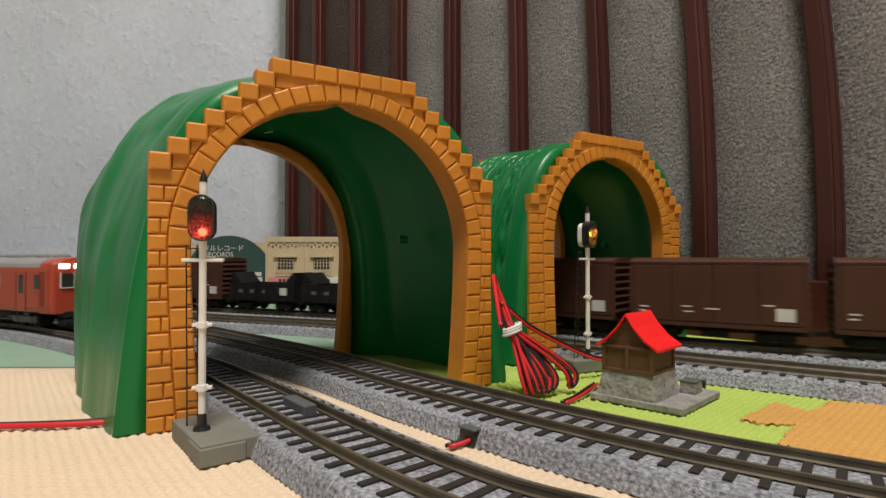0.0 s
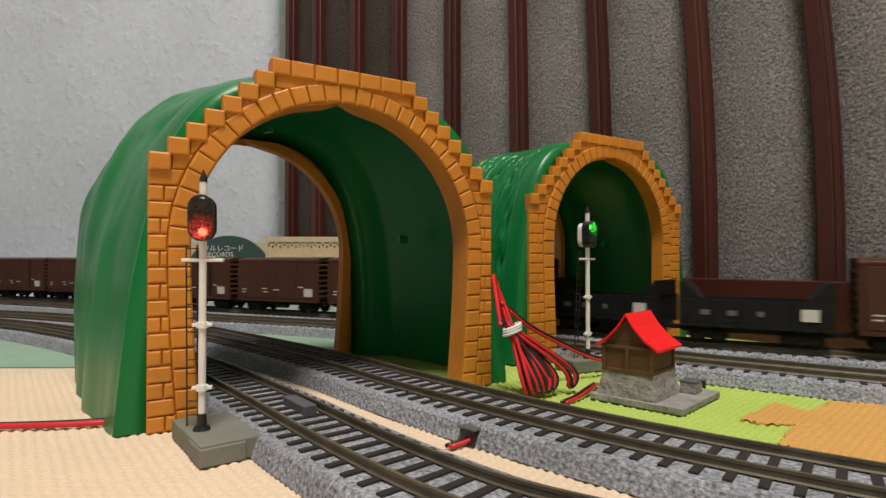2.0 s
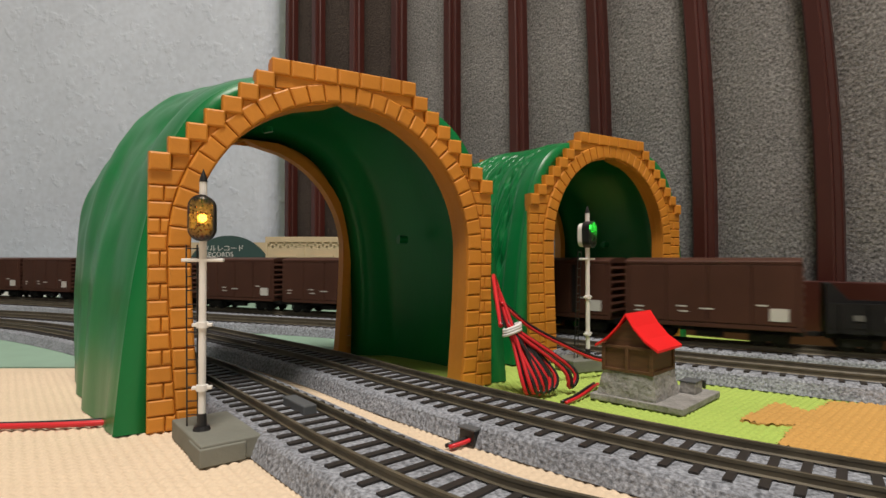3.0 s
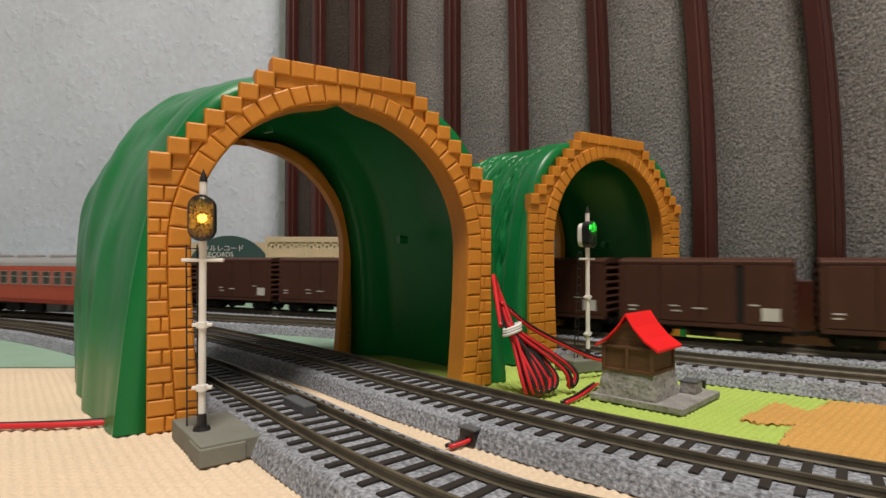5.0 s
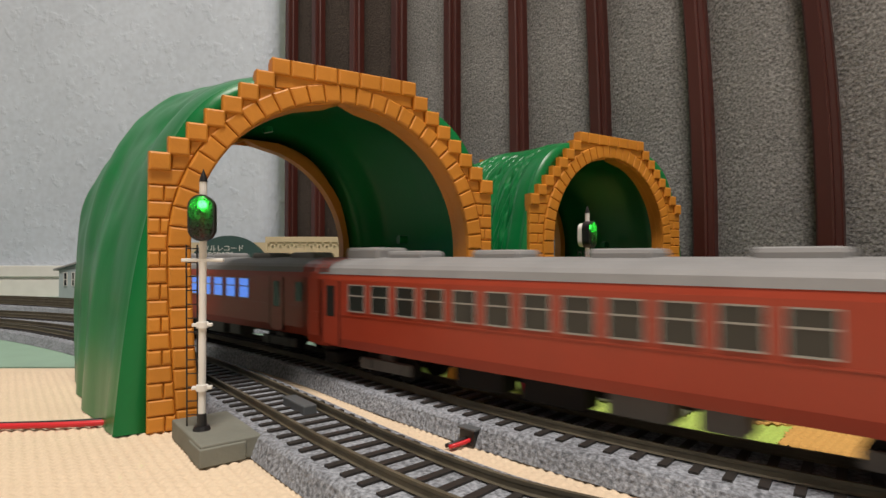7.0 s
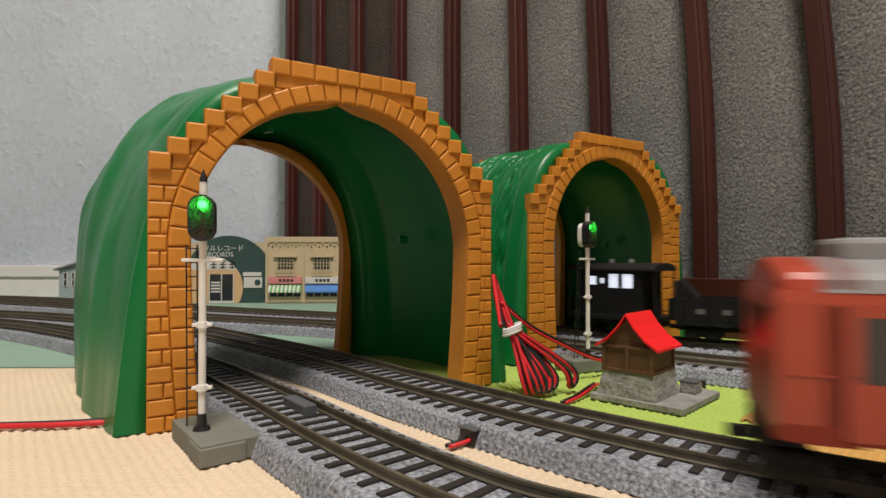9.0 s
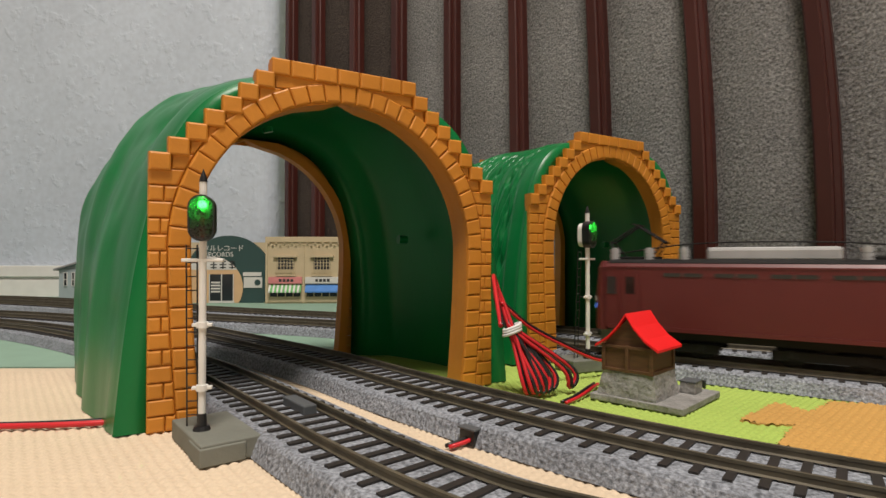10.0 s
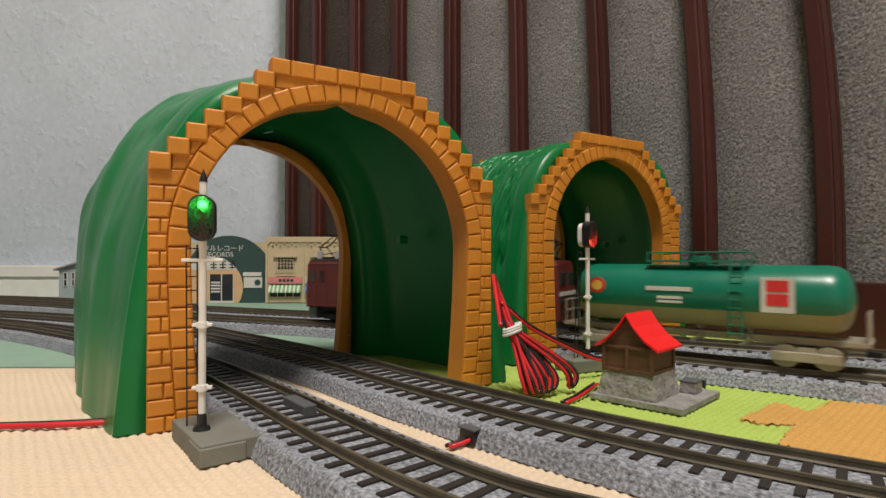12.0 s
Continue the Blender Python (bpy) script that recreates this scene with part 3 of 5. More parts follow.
# ---- hut ----
def hut():
    t = thing("signal_hut", "small brown timber hut with bright red roof", "model hut", pose(91 * MM, 241 * MM, 0, 0, 0, 46))
    part("base_plate", boxes((-21, 19.5, -19, 20, 0.3, 3.0, 0.4)), STONE, t, "flat grey base plate")
    bm = bmesh.new()
    vs = box(bm, -12, 12, -12.5, 12.5, 3.0, 13.2)
    for v in bm.verts:
        if v.co.z > 0.01:
            v.co.x *= 0.86
            v.co.y *= 0.88
    bmesh.ops.subdivide_edges(bm, edges=bm.edges, cuts=6, use_grid_fill=True)
    for v in bm.verts:
        v.co += Vector((noise.noise(v.co * 300), noise.noise(v.co * 300 + Vector((5, 0, 0))), 0)) * 0.0005
    OFF = pose(-8 * MM, 4.5 * MM, 0)
    part("plinth", bm, STONE, t, "rough grey stone plinth", m=OFF)
    body = part("wall", boxes((-10, 10, -10.2, 10.2, 13, 23.5)), TIMBER, t, "brown timber wall", m=OFF)
    for x in (-10.2, 10.2):
        for y in (-10.2, 0, 10.2):
            part("post", boxes((x - 0.8, x + 0.8, y - 0.8, y + 0.8, 13, 24, 0.15)), TIMBER, t, m=OFF)
    for z in (13.2, 22.6):
        part("beam", boxes((-10.8, 10.8, -11, -10.3, z, z + 1.2, 0.1), (-10.8, 10.8, 10.3, 11, z, z + 1.2, 0.1), (-10.9, -10.1, -10.9, 10.9, z, z + 1.2, 0.1), (10.1, 10.9, -10.9, 10.9, z, z + 1.2, 0.1)), TIMBER, t, m=OFF)
    bm = bmesh.new()
    g = [bm.verts.new((x * MM, y * MM, z * MM)) for x in (-9.7, 9.7) for y, z in ((-10.6, 23.4), (10.6, 23.4), (0, 35))]
    for f in ((0, 1, 2), (3, 5, 4), (0, 2, 5, 3), (1, 4, 5, 2), (0, 3, 4, 1)):
        bm.faces.new([g[i] for i in f])
    part("gable", bm, TIMBER, t, "dark timber gable", m=OFF)
    bm = bmesh.new()
    prof = [(-13.5, 23.6), (-8, 27.2), (-3.5, 32.0), (0, 37.2), (3.5, 32.0), (8, 27.2), (13.5, 23.6)]
    low = [(y, z - 1.0) for y, z in prof]
    rows = [[bm.verts.new((x * MM, y * MM, z * MM)) for y, z in prof + low[::-1]] for x in (-12, 12)]
    k = len(rows[0])
    for i in range(k):
        bm.faces.new((rows[0][i], rows[0][(i + 1) % k], rows[1][(i + 1) % k], rows[1][i]))
    for i in range(6):
        for r in rows:
            bm.faces.new((r[i], r[i + 1], r[k - 2 - i], r[k - 1 - i]))
    part("roof", bm, REDROOF, t, "bright red curved roof", m=OFF)
    part("step", boxes((5, 13, -14, -7.5, 3, 7.6, 0.3)), STONE, t, "grey stone step")
    part("step_top", boxes((4.8, 13.2, -14.2, -7.3, 7.6, 8.4, 0.3)), GREYPLA, t)


hut()


# ---- wires ----
def wire(name, pts, mat, label, r=0.75):
    return tagged(part(name, tube(bmesh.new(), [(x, y, z) for x, y, z in pts], r), mat, smooth=True), label, "wire")


def bundle():
    t = thing("wire_bundle", "looped red and black wires with white tie", "wire bundle")
    tie = (30.5, 249.4, 28)
    ends = [(36, 241.2, 1.5), (38.5, 240.0, 2.0), (41, 241.2, 1.4), (43.5, 242.4, 1.6), (46, 244.7, 2.2), (55, 248.2, 2.5)]
    rng = random.Random(3)
    for i, e in enumerate(ends):
        for k, mt in enumerate((REDWIRE, BLKWIRE)):
            o = 1.5 * k
            dx, dy = rng.uniform(-1.8, 1.8), rng.uniform(-1.8, 1.8)
            top = (22.5 + 0.5 * i - o * 0.3, 251.8 + dx, 52 - 3.0 * i * 0.9 - o)
            mid = (tie[0] + dx, tie[1] + dy - o * 0.4, tie[2] - o * 0.5)
            low = (e[0] - 2.5 + o, e[1] + o * 0.5, 8 + i * 0.6)
            back = (tie[0] + dx + 1.4, tie[1] + dy + 2, tie[2])
            pts = [(22 + o * 0.4, 216, 34), top, mid, low, (e[0] + o * 0.8, e[1] + 0.6, e[2] + 0.4), (e[0] + 2.2 + o * 0.5, e[1] + 3, 7 + i * 0.7), back]
            part("red_wire" if k == 0 else "black_wire", tube(bmesh.new(), pts, 0.85), mt, t, smooth=True)
    bm = bmesh.new()
    for z, r in ((27.2, 4.0), (28.4, 3.9), (29.4, 3.8)):
        tube(bm, [(tie[0] + r * 0.95 * math.cos(a), tie[1] + r * 0.8 * math.sin(a), z + 1.6 * math.cos(a)) for a in np.linspace(0, 6.28, 12)], 0.8)
    part("tie", bm, TIE, t, "white plastic wire tie", smooth=True)


bundle()
wire("signal_wire", [(26, 251, 40), (30, 254, 36), (41, 261, 27), (59, 273, 17), (74, 281, 10), (82, 287, 7.5)], REDWIRE, "red wire running to the far signal")
wire("signal_wire", [(26, 252.5, 41), (30, 255.3, 37.2), (41, 262, 28.2), (59, 274, 18.3), (74, 282, 11.2), (82, 288, 8.8)], BLKWIRE, "black wire running to the far signal")
wire("feeder_wire", [(50, 230.6, 0.9), (57, 237.7, 1.6), (66, 250.6, 2.4), (72, 263.5, 1.2)], REDWIRE, "red feeder wire on lime mat")
wire("feeder_wire", [(48.5, 231.8, 0.9), (55.5, 238.8, 1.6), (64.5, 251.8, 2.4), (70.5, 264.7, 1.2)], BLKWIRE, "black feeder wire on lime mat")
wire("feeder_wire", [(-420, 192.9, 1.4), (-260, 191.8, 1.4), (-170, 195.3, 1.6), (-125, 200.0, 1.5), (-95, 211.8, 1.5)], REDWIRE, "red feeder wire on beige mat", 1.05)
wire("feeder_wire", [(-420, 195.3, 1.4), (-260, 194.6, 1.4), (-170, 198.1, 1.3), (-125, 203.1, 1.4), (-95, 215.3, 1.5)], BLKWIRE, "black feeder wire on beige mat", 1.05)


def notch(x, y, turn, w):
    t = thing("feeder_socket", "dark feeder socket in grey roadbed with wire", "track socket", pose(x * MM, y * MM, 0, 0, 0, turn))
    part("recess", boxes((-w, w, -4.2, 2, 0.3, 5.2, 0.3)), BLACK, t, "dark socket opening")
    part("lid", boxes((-w - 0.6, w + 0.6, -4.7, 2, 5.2, 5.9, 0.2)), GREYPLA, t, "thin grey lid")
    part("feeder_wire", tube(bmesh.new(), [(1.2, 2, 3.0), (1.0, -5, 2.0), (-1, -11, 1.0)], 0.7), REDWIRE, t, smooth=True)
    part("feeder_wire", tube(bmesh.new(), [(-0.6, 2, 3.0), (-0.8, -5, 2.0), (-2.6, -11, 1.0)], 0.7), BLKWIRE, t, smooth=True)


sB = TB.near(25, 198)
hB = TB.heading(sB)
pB = TB.at(sB)
notch(pB[0] + math.sin(hB) * 19.2, pB[1] - math.cos(hB) * 19.2, math.degrees(hB), 3.2)

for x, y, turn in ((119, 262, -34), (-26.5, 139, -45)):
    t = thing("feeder_plug", "small black feeder plug beside grey roadbed", "track plug", pose(x * MM, y * MM, 0, 0, 0, turn))
    part("plug", boxes((-2.2, 2.2, -1.5, 1.5, 0.3, 3.4, 0.3)), BLACK, t)

sA = TA.near(-54, 196)
hA = TA.heading(sA)
pA = TA.at(sA)
t = thing("point_motor_cover", "dark grey wedge cover between the rails", "track part", pose(pA[0] * MM, pA[1] * MM, 0, 0, 0, math.degrees(hA)))
part("cover", boxes((-9, 9, 1.5, 6.5, 6.3, 9.8, 0.5)), GREYPLA, t)

# ---- buildings ----
CREAM = material("cream_card", (0.52, 0.42, 0.27), 0.8, vary=0.06, size=70)
DKGREEN = material("dark_green_facade", (0.025, 0.062, 0.058), 0.7, vary=0.08)
PEACH = material("peach_facade", (0.62, 0.40, 0.22), 0.75, vary=0.06)
PALE = material("pale_sign", (0.62, 0.60, 0.57), 0.7, vary=0.04)
DARKWIN = material("dark_window", (0.02, 0.025, 0.03), 0.2)
PINKSIGN = material("pink_sign", (0.62, 0.22, 0.22), 0.7)
BLUECLOTH = material("blue_awning", (0.06, 0.20, 0.52), 0.7, vary=0.15, size=90)
GREENCLOTH = material("green_awning", (0.13, 0.36, 0.12), 0.7)
HOUSEGREY = material("grey_blue_wall", (0.36, 0.42, 0.44), 0.75, vary=0.08)
ROOFGREY = material("grey_roof", (0.22, 0.22, 0.22), 0.8)
INK = material("dark_ink", (0.03, 0.03, 0.03), 0.7)


def text(body, size, parent, m, mat, name="lettering"):
    cu = bpy.data.curves.new(name, "FONT")
    cu.body, cu.size, cu.align_x, cu.extrude = body, size * MM, "CENTER", 0.0002
    cu.materials.append(mat)
    ob = new(name, cu)
    ob.parent = parent
    ob.matrix_basis = m
    return ob


def twin_shop(m):
    t = thing("shop_building", "cream two-storey twin shop with awnings", "model building", m)
    part("wall", boxes((-48.5, 48.5, 0, 38, 0.2, 82), (-47, 47, -1, 0.2, 2, 9)), CREAM, t, "cream card wall")
    part("roof_edge", boxes((-49.5, 49.5, -1.5, 39, 80, 87, 0.4)), CREAM, t)
    for i in range(-9, 10):
        part("cornice_block", boxes((i * 5 - 1.3, i * 5 + 1.3, -2.2, -1.4, 76 + 2 * (i % 2), 78 + 2 * (i % 2))), CREAM, t)
    part("pilaster", boxes((-49, -46.5, -1.6, 0, 0.2, 80)), CREAM, t)
    part("pilaster", boxes((46.5, 49, -1.6, 0, 0.2, 80)), CREAM, t)
    part("pilaster", boxes((-1, 1, -1.2, 0, 0.2, 76)), CREAM, t)
    for sx in (-1, 1):
        c = sx * 23.5
        w = part("window", boxes((c - 11, c + 11, -0.6, 0.3, 44, 62)), DARKWIN, t, "dark upper window")
        for k in range(6):
            part("grille_bar", boxes((c - 10 + 4 * k - 0.4, c - 10 + 4 * k + 0.4, -1.2, -0.7, 44, 62)), CREAM, w)
        for z in (49, 53, 57):
            part("grille_bar", boxes((c - 11, c + 11, -1.3, -0.8, z - 0.4, z + 0.4)), CREAM, w)
        part("hood", boxes((c - 15, c + 15, -3.5, 0, 60, 63, 0.3)), CREAM, t)
        b = part("balcony", boxes((c - 13, c + 13, -3, 0, 35.6, 37), (c - 13, c + 13, -3, -2.4, 43.5, 44.4)), CREAM, t)
        for k in range(10):
            part("baluster", boxes((c - 12.6 + 2.8 * k, c - 11.9 + 2.8 * k, -2.9, -2.5, 36.5, 44)), CREAM, b)
        s = part("sign", boxes((c - 21.5, c + 21.5, -2.6, -0.2, 26, 34.5, 0.3)), PINKSIGN if sx < 0 else PALE, t)
        for k in range(4):
            part("sign_bar", boxes((c - 8 + 5 * k, c - 4.6 + 5 * k, -2.9, -2.55, 28.5, 32)), INK, s)
        bm = bmesh.new()
        v = [bm.verts.new((x * MM, y * MM, z * MM)) for x in (c - 21, c + 21) for y, z in ((-0.1, 25), (-7, 16), (-7, 14.4), (-0.1, 23))]
        for f in ((0, 1, 5, 4), (1, 2, 6, 5), (2, 3, 7, 6), (0, 4, 7, 3), (0, 3, 2, 1), (4, 5, 6, 7)):
            bm.faces.new([v[i] for i in f])
        aw = part("awning", bm, GREENCLOTH if sx < 0 else BLUECLOTH, t, "green striped awning" if sx < 0 else "creased blue awning")
        if sx < 0:
            for k in range(8):
                x = c - 21 + 5.25 * k
                bm = bmesh.new()
                v = [bm.verts.new((q * MM, y * MM, z * MM)) for q in (x + 0.2, x + 2.6) for y, z in ((-0.1, 25.3), (-7.2, 16.2), (-7.2, 14.3))]
                bm.faces.new((v[0], v[1], v[4], v[3]))
                bm.faces.new((v[1], v[2], v[5], v[4]))
                part("stripe", bm, PALE, aw)
        g = part("shop_front", boxes((c - 20, c + 20, -0.7, 0.2, 8, 21)), DARKWIN, t, "dark shop window")
        for k in range(5):
            part("mullion", boxes((c - 20 + 10 * k - 0.5, c - 20 + 10 * k + 0.5, -1.3, -0.6, 8, 22)), CREAM, g)


def disc(bm, cx, cz, r, y0, y1, base, n=40):
    """Round-headed facade plate down to the level base."""
    pts = [(cx + r * math.cos(a), max(base, cz + r * math.sin(a))) for a in np.linspace(-1.1, math.pi + 1.1, n)]
    a = [bm.verts.new((x * MM, y0 * MM, z * MM)) for x, z in pts]
    b = [bm.verts.new((x * MM, y1 * MM, z * MM)) for x, z in pts]
    bm.faces.new(a)
    bm.faces.new(b[::-1])
    for i in range(n):
        bm.faces.new((a[i], a[(i + 1) % n], b[(i + 1) % n], b[i]))
    return bm


def record_shop(m):
    t = thing("record_shop", "dark green round-fronted record shop building", "model building", m)
    part("wall", boxes((-60, 57, 2, 45, 0.2, 80)), CREAM, t, "cream building body")
    part("facade", disc(bmesh.new(), 0, 32, 57, -2, 2, 0.2), DKGREEN, t, "dark green round facade")
    part("arch_panel", disc(bmesh.new(), -22, 20, 41, -3, -1.9, 0.3), PEACH, t, "peach inner arch")
    bm = bmesh.new()
    pts = [(-22 + 41 * math.cos(a), 20 + 41 * math.sin(a)) for a in np.linspace(0.62, math.pi - 0.62, 20)]
    a = [bm.verts.new((x * MM, -3.2 * MM, z * MM)) for x, z in pts]
    b = [bm.verts.new((x * MM, -2.9 * MM, z * MM)) for x, z in pts]
    bm.faces.new(a)
    bm.faces.new(b[::-1])
    for i in range(20):
        bm.faces.new((a[i], a[(i + 1) % 20], b[(i + 1) % 20], b[i]))
    sg = part("sign_panel", bm, PALE, t, "pale sign field")
    for k in range(3):
        part("sign_bar", boxes((-19 + 12 * k - 4, -19 + 12 * k + 4, -3.5, -3.15, 46, 47.4), (-19 + 12 * k - 4.4, -19 + 12 * k + 4.4, -3.5, -3.15, 50, 51.4), (-19 + 12 * k - 0.8, -19 + 12 * k + 0.8, -3.5, -3.15, 45, 56), (-19 + 12 * k - 4, -19 + 12 * k + 4, -3.5, -3.15, 54, 55.4)), INK, sg)
    d = part("door", boxes((-24, 7, -3.9, -2.8, 2, 38)), DARKWIN, t, "dark glass shop door")
    part("door_frame", boxes((-9, -7.8, -4.4, -3.8, 2, 38), (-25, 8, -4.4, -3.8, 0.3, 3), (-24.6, -23.6, -4.4, -3.8, 2, 38), (6.4, 7.4, -4.4, -3.8, 2, 38)), PALE, d)
    for k in range(4):
        part("notice_bar", boxes((-22, -10, -4.3, -3.8, 14 + 4 * k, 16.2 + 4 * k)), PALE, d)
    for x, z, w, h in ((31, 38, 12, 2.5), (26, 27, 6, 7), (38, 27, 6, 7)):
        part("poster", boxes((x - w, x + w, -2.8, -1.9, z - h, z + h)), PALE, t, "pale poster")
    part("poster_mark", rods(((38, -3.2, 27), (38, -2.7, 27), 4.0), seg=20), DKGREEN, t)
    up = pose(-16 * MM, -2.2 * MM, 69 * MM, 90)
    text("レンタルレコード", 9.0, t, up, PALE)
    text("RECORDS", 8.6, t, pose(-13 * MM, -2.2 * MM, 61.2 * MM, 90), PALE)


def small_house(m):
    t = thing("small_house", "grey-blue model house with low roof", "model house", m)
    part("wall", boxes((-34, 60, 0, 50, 0.2, 44)), HOUSEGREY, t, "grey-blue wall")
    bm = bmesh.new()
    v = [bm.verts.new((x * MM, y * MM, z * MM)) for y in (-4, 54) for x, z in ((-40, 41), (13, 55), (66, 41), (66, 43.5), (13, 57.5), (-40, 43.5))]
    for f in ((0, 1, 4, 5), (1, 2, 3, 4), (6, 11, 10, 7), (7, 10, 9, 8), (5, 4, 10, 11), (4, 3, 9, 10), (0, 6, 7, 1), (1, 7, 8, 2), (0, 5, 11, 6), (2, 8, 9, 3)):
        bm.faces.new([v[i] for i in f])
    part("roof", bm, ROOFGREY, t, "low grey pitched roof")
    bm = bmesh.new()
    v = [bm.verts.new((x * MM, 0.5 * MM, z * MM)) for x, z in ((-34, 44), (60, 44), (13, 54))]
    bm.faces.new(v)
    part("gable", bm, HOUSEGREY, t)
    for x, w in ((-22, 2.2), (-9, 1.6), (12, 6), (40, 6)):
        wdw = part("window", boxes((x - w, x + w, -0.8, 0.4, 20, 38)), DARKWIN, t, "dark window")
        part("window_frame", boxes((x - w - 0.7, x - w, -1.4, 0.3, 19, 39), (x + w, x + w + 0.7, -1.4, 0.3, 19, 39), (x - w, x + w, -1.4, -0.5, 19, 20), (x - w, x + w, -1.4, -0.5, 28, 29), (x - w, x + w, -1.4, -0.5, 38, 39)), PALE, wdw)
    for k in range(9):
        part("clapboard", boxes((-2, 60, -0.6, 0.3, 1 + 2 * k, 2.4 + 2 * k)), HOUSEGREY, t)


twin_shop(pose(-182 * MM, 739 * MM, 0, 0, 0, 3))
record_shop(pose(-283 * MM, 748 * MM, 0, 0, 0, 2))
small_house(pose(-519 * MM, 806 * MM, 0, 0, 0, -12))

# ---- rolling stock; x runs along the car, z from the rail top ----
BROWN = material("freight_brown", (0.062, 0.0255, 0.0165), 0.6, vary=0.12, size=40, spec=0.22)
STEEL = material("dark_underframe", (0.014, 0.013, 0.013), 0.7, spec=0.2)
GREYGEAR = material("grey_running_gear", (0.11, 0.11, 0.107), 0.6)
BRASSY = material("tarnished_gear", (0.36, 0.33, 0.26), 0.45, metal=0.3)
VERMIL = material("vermilion_paint", (0.36, 0.05, 0.024), 0.36, vary=0.05)
CARROOF = material("grey_car_roof", (0.24, 0.24, 0.245), 0.6, vary=0.08)
SILL = material("pale_window_frame", (0.55, 0.55, 0.52), 0.4)
CARFRAME = material("grey_window_frame", (0.34, 0.33, 0.30), 0.4)
VANPANE = material("van_lit_pane", (0.8, 0.85, 1.0), 0.3, emit=0.7, emit_colour=(0.75, 0.82, 1.0))
PANE = material("dark_pane", (0.03, 0.032, 0.03), 0.12)
LITPANE = material("lit_pane", (0.04, 0.06, 0.12), 0.2, emit=0.8, emit_colour=(0.12, 0.29, 0.95))
HEADLAMP = material("head_lamp", (1, 1, 1), 0.4, emit=9.0, emit_colour=(1.0, 0.93, 0.88))
MAROON = material("maroon_paint", (0.11, 0.017, 0.017), 0.4, vary=0.06)
ROOFGEAR = material("light_grey_roof_gear", (0.38, 0.38, 0.38), 0.5)
BLACKCAR = material("black_wagon", (0.010, 0.010, 0.011), 0.6, spec=0.2, vary=0.2)
TANKGREEN = material("tank_green", (0.004, 0.145, 0.088), 0.3, vary=0.05)
TANKCREAM = material("tank_cream", (0.30, 0.265, 0.165), 0.5, vary=0.07)
REDMARK = material("red_mark", (0.6, 0.03, 0.03), 0.5)
GOLDMARK = material("gold_mark", (0.7, 0.45, 0.08), 0.5)


def bogie(parent, x, mat, wheel_mat, base=12.0, r=5.2, half=11.0):
    b = part("bogie", boxes((x - base, x + base, -half - 1.4, -half + 0.6, 3.2, 7.6, 0.4), (x - base, x + base, half - 0.6, half + 1.4, 3.2, 7.6, 0.4), (x - 3, x + 3, -half, half, 4, 9.5)), mat, parent, "side-framed bogie")
    for dx in (-base * 0.62, base * 0.62):
        bm = bmesh.new()
        for y in (-8.4, 8.4):
            rod(bm, (x + dx, y - 1.3, r), (x + dx, y + 1.3, r), r, seg=20)
        rod(bm, (x + dx, -8, r), (x + dx, 8, r), 0.9, seg=8)
        part("wheelset", bm, wheel_mat, b, "pair of wheels")
        for y in (-half - 1.4, half + 1.4):
            part("axle_box", boxes((x + dx - 1.7, x + dx + 1.7, y - 0.7, y + 0.7, r - 1.8, r + 2.0, 0.3)), mat, b)
    return b


def coupler(parent, x, sgn):
    part("coupler", boxes((min(x, x + sgn * 5), max(x, x + sgn * 5), -1.2, 1.2, 6.5, 9.0, 0.2)), STEEL, parent)


def arc_section(w, z0, z1, rise, n=14, lip=0.0):
    """Side, curved roof, side: outline of y, z."""
    top = [(w * math.cos(a), z1 + rise * math.sin(a)) for a in np.linspace(0, math.pi, n)]
    return [(w, z0)] + top + [(-w, z0)]


def extrude(section, x0, x1):
    bm = bmesh.new()
    a = [bm.verts.new((x0 * MM, y * MM, z * MM)) for y, z in section]
    b = [bm.verts.new((x1 * MM, y * MM, z * MM)) for y, z in section]
    n = len(section)
    bm.faces.new(a)
    bm.faces.new(b[::-1])
    for i in range(n):
        bm.faces.new((a[i], a[(i + 1) % n], b[(i + 1) % n], b[i]))
    return bm


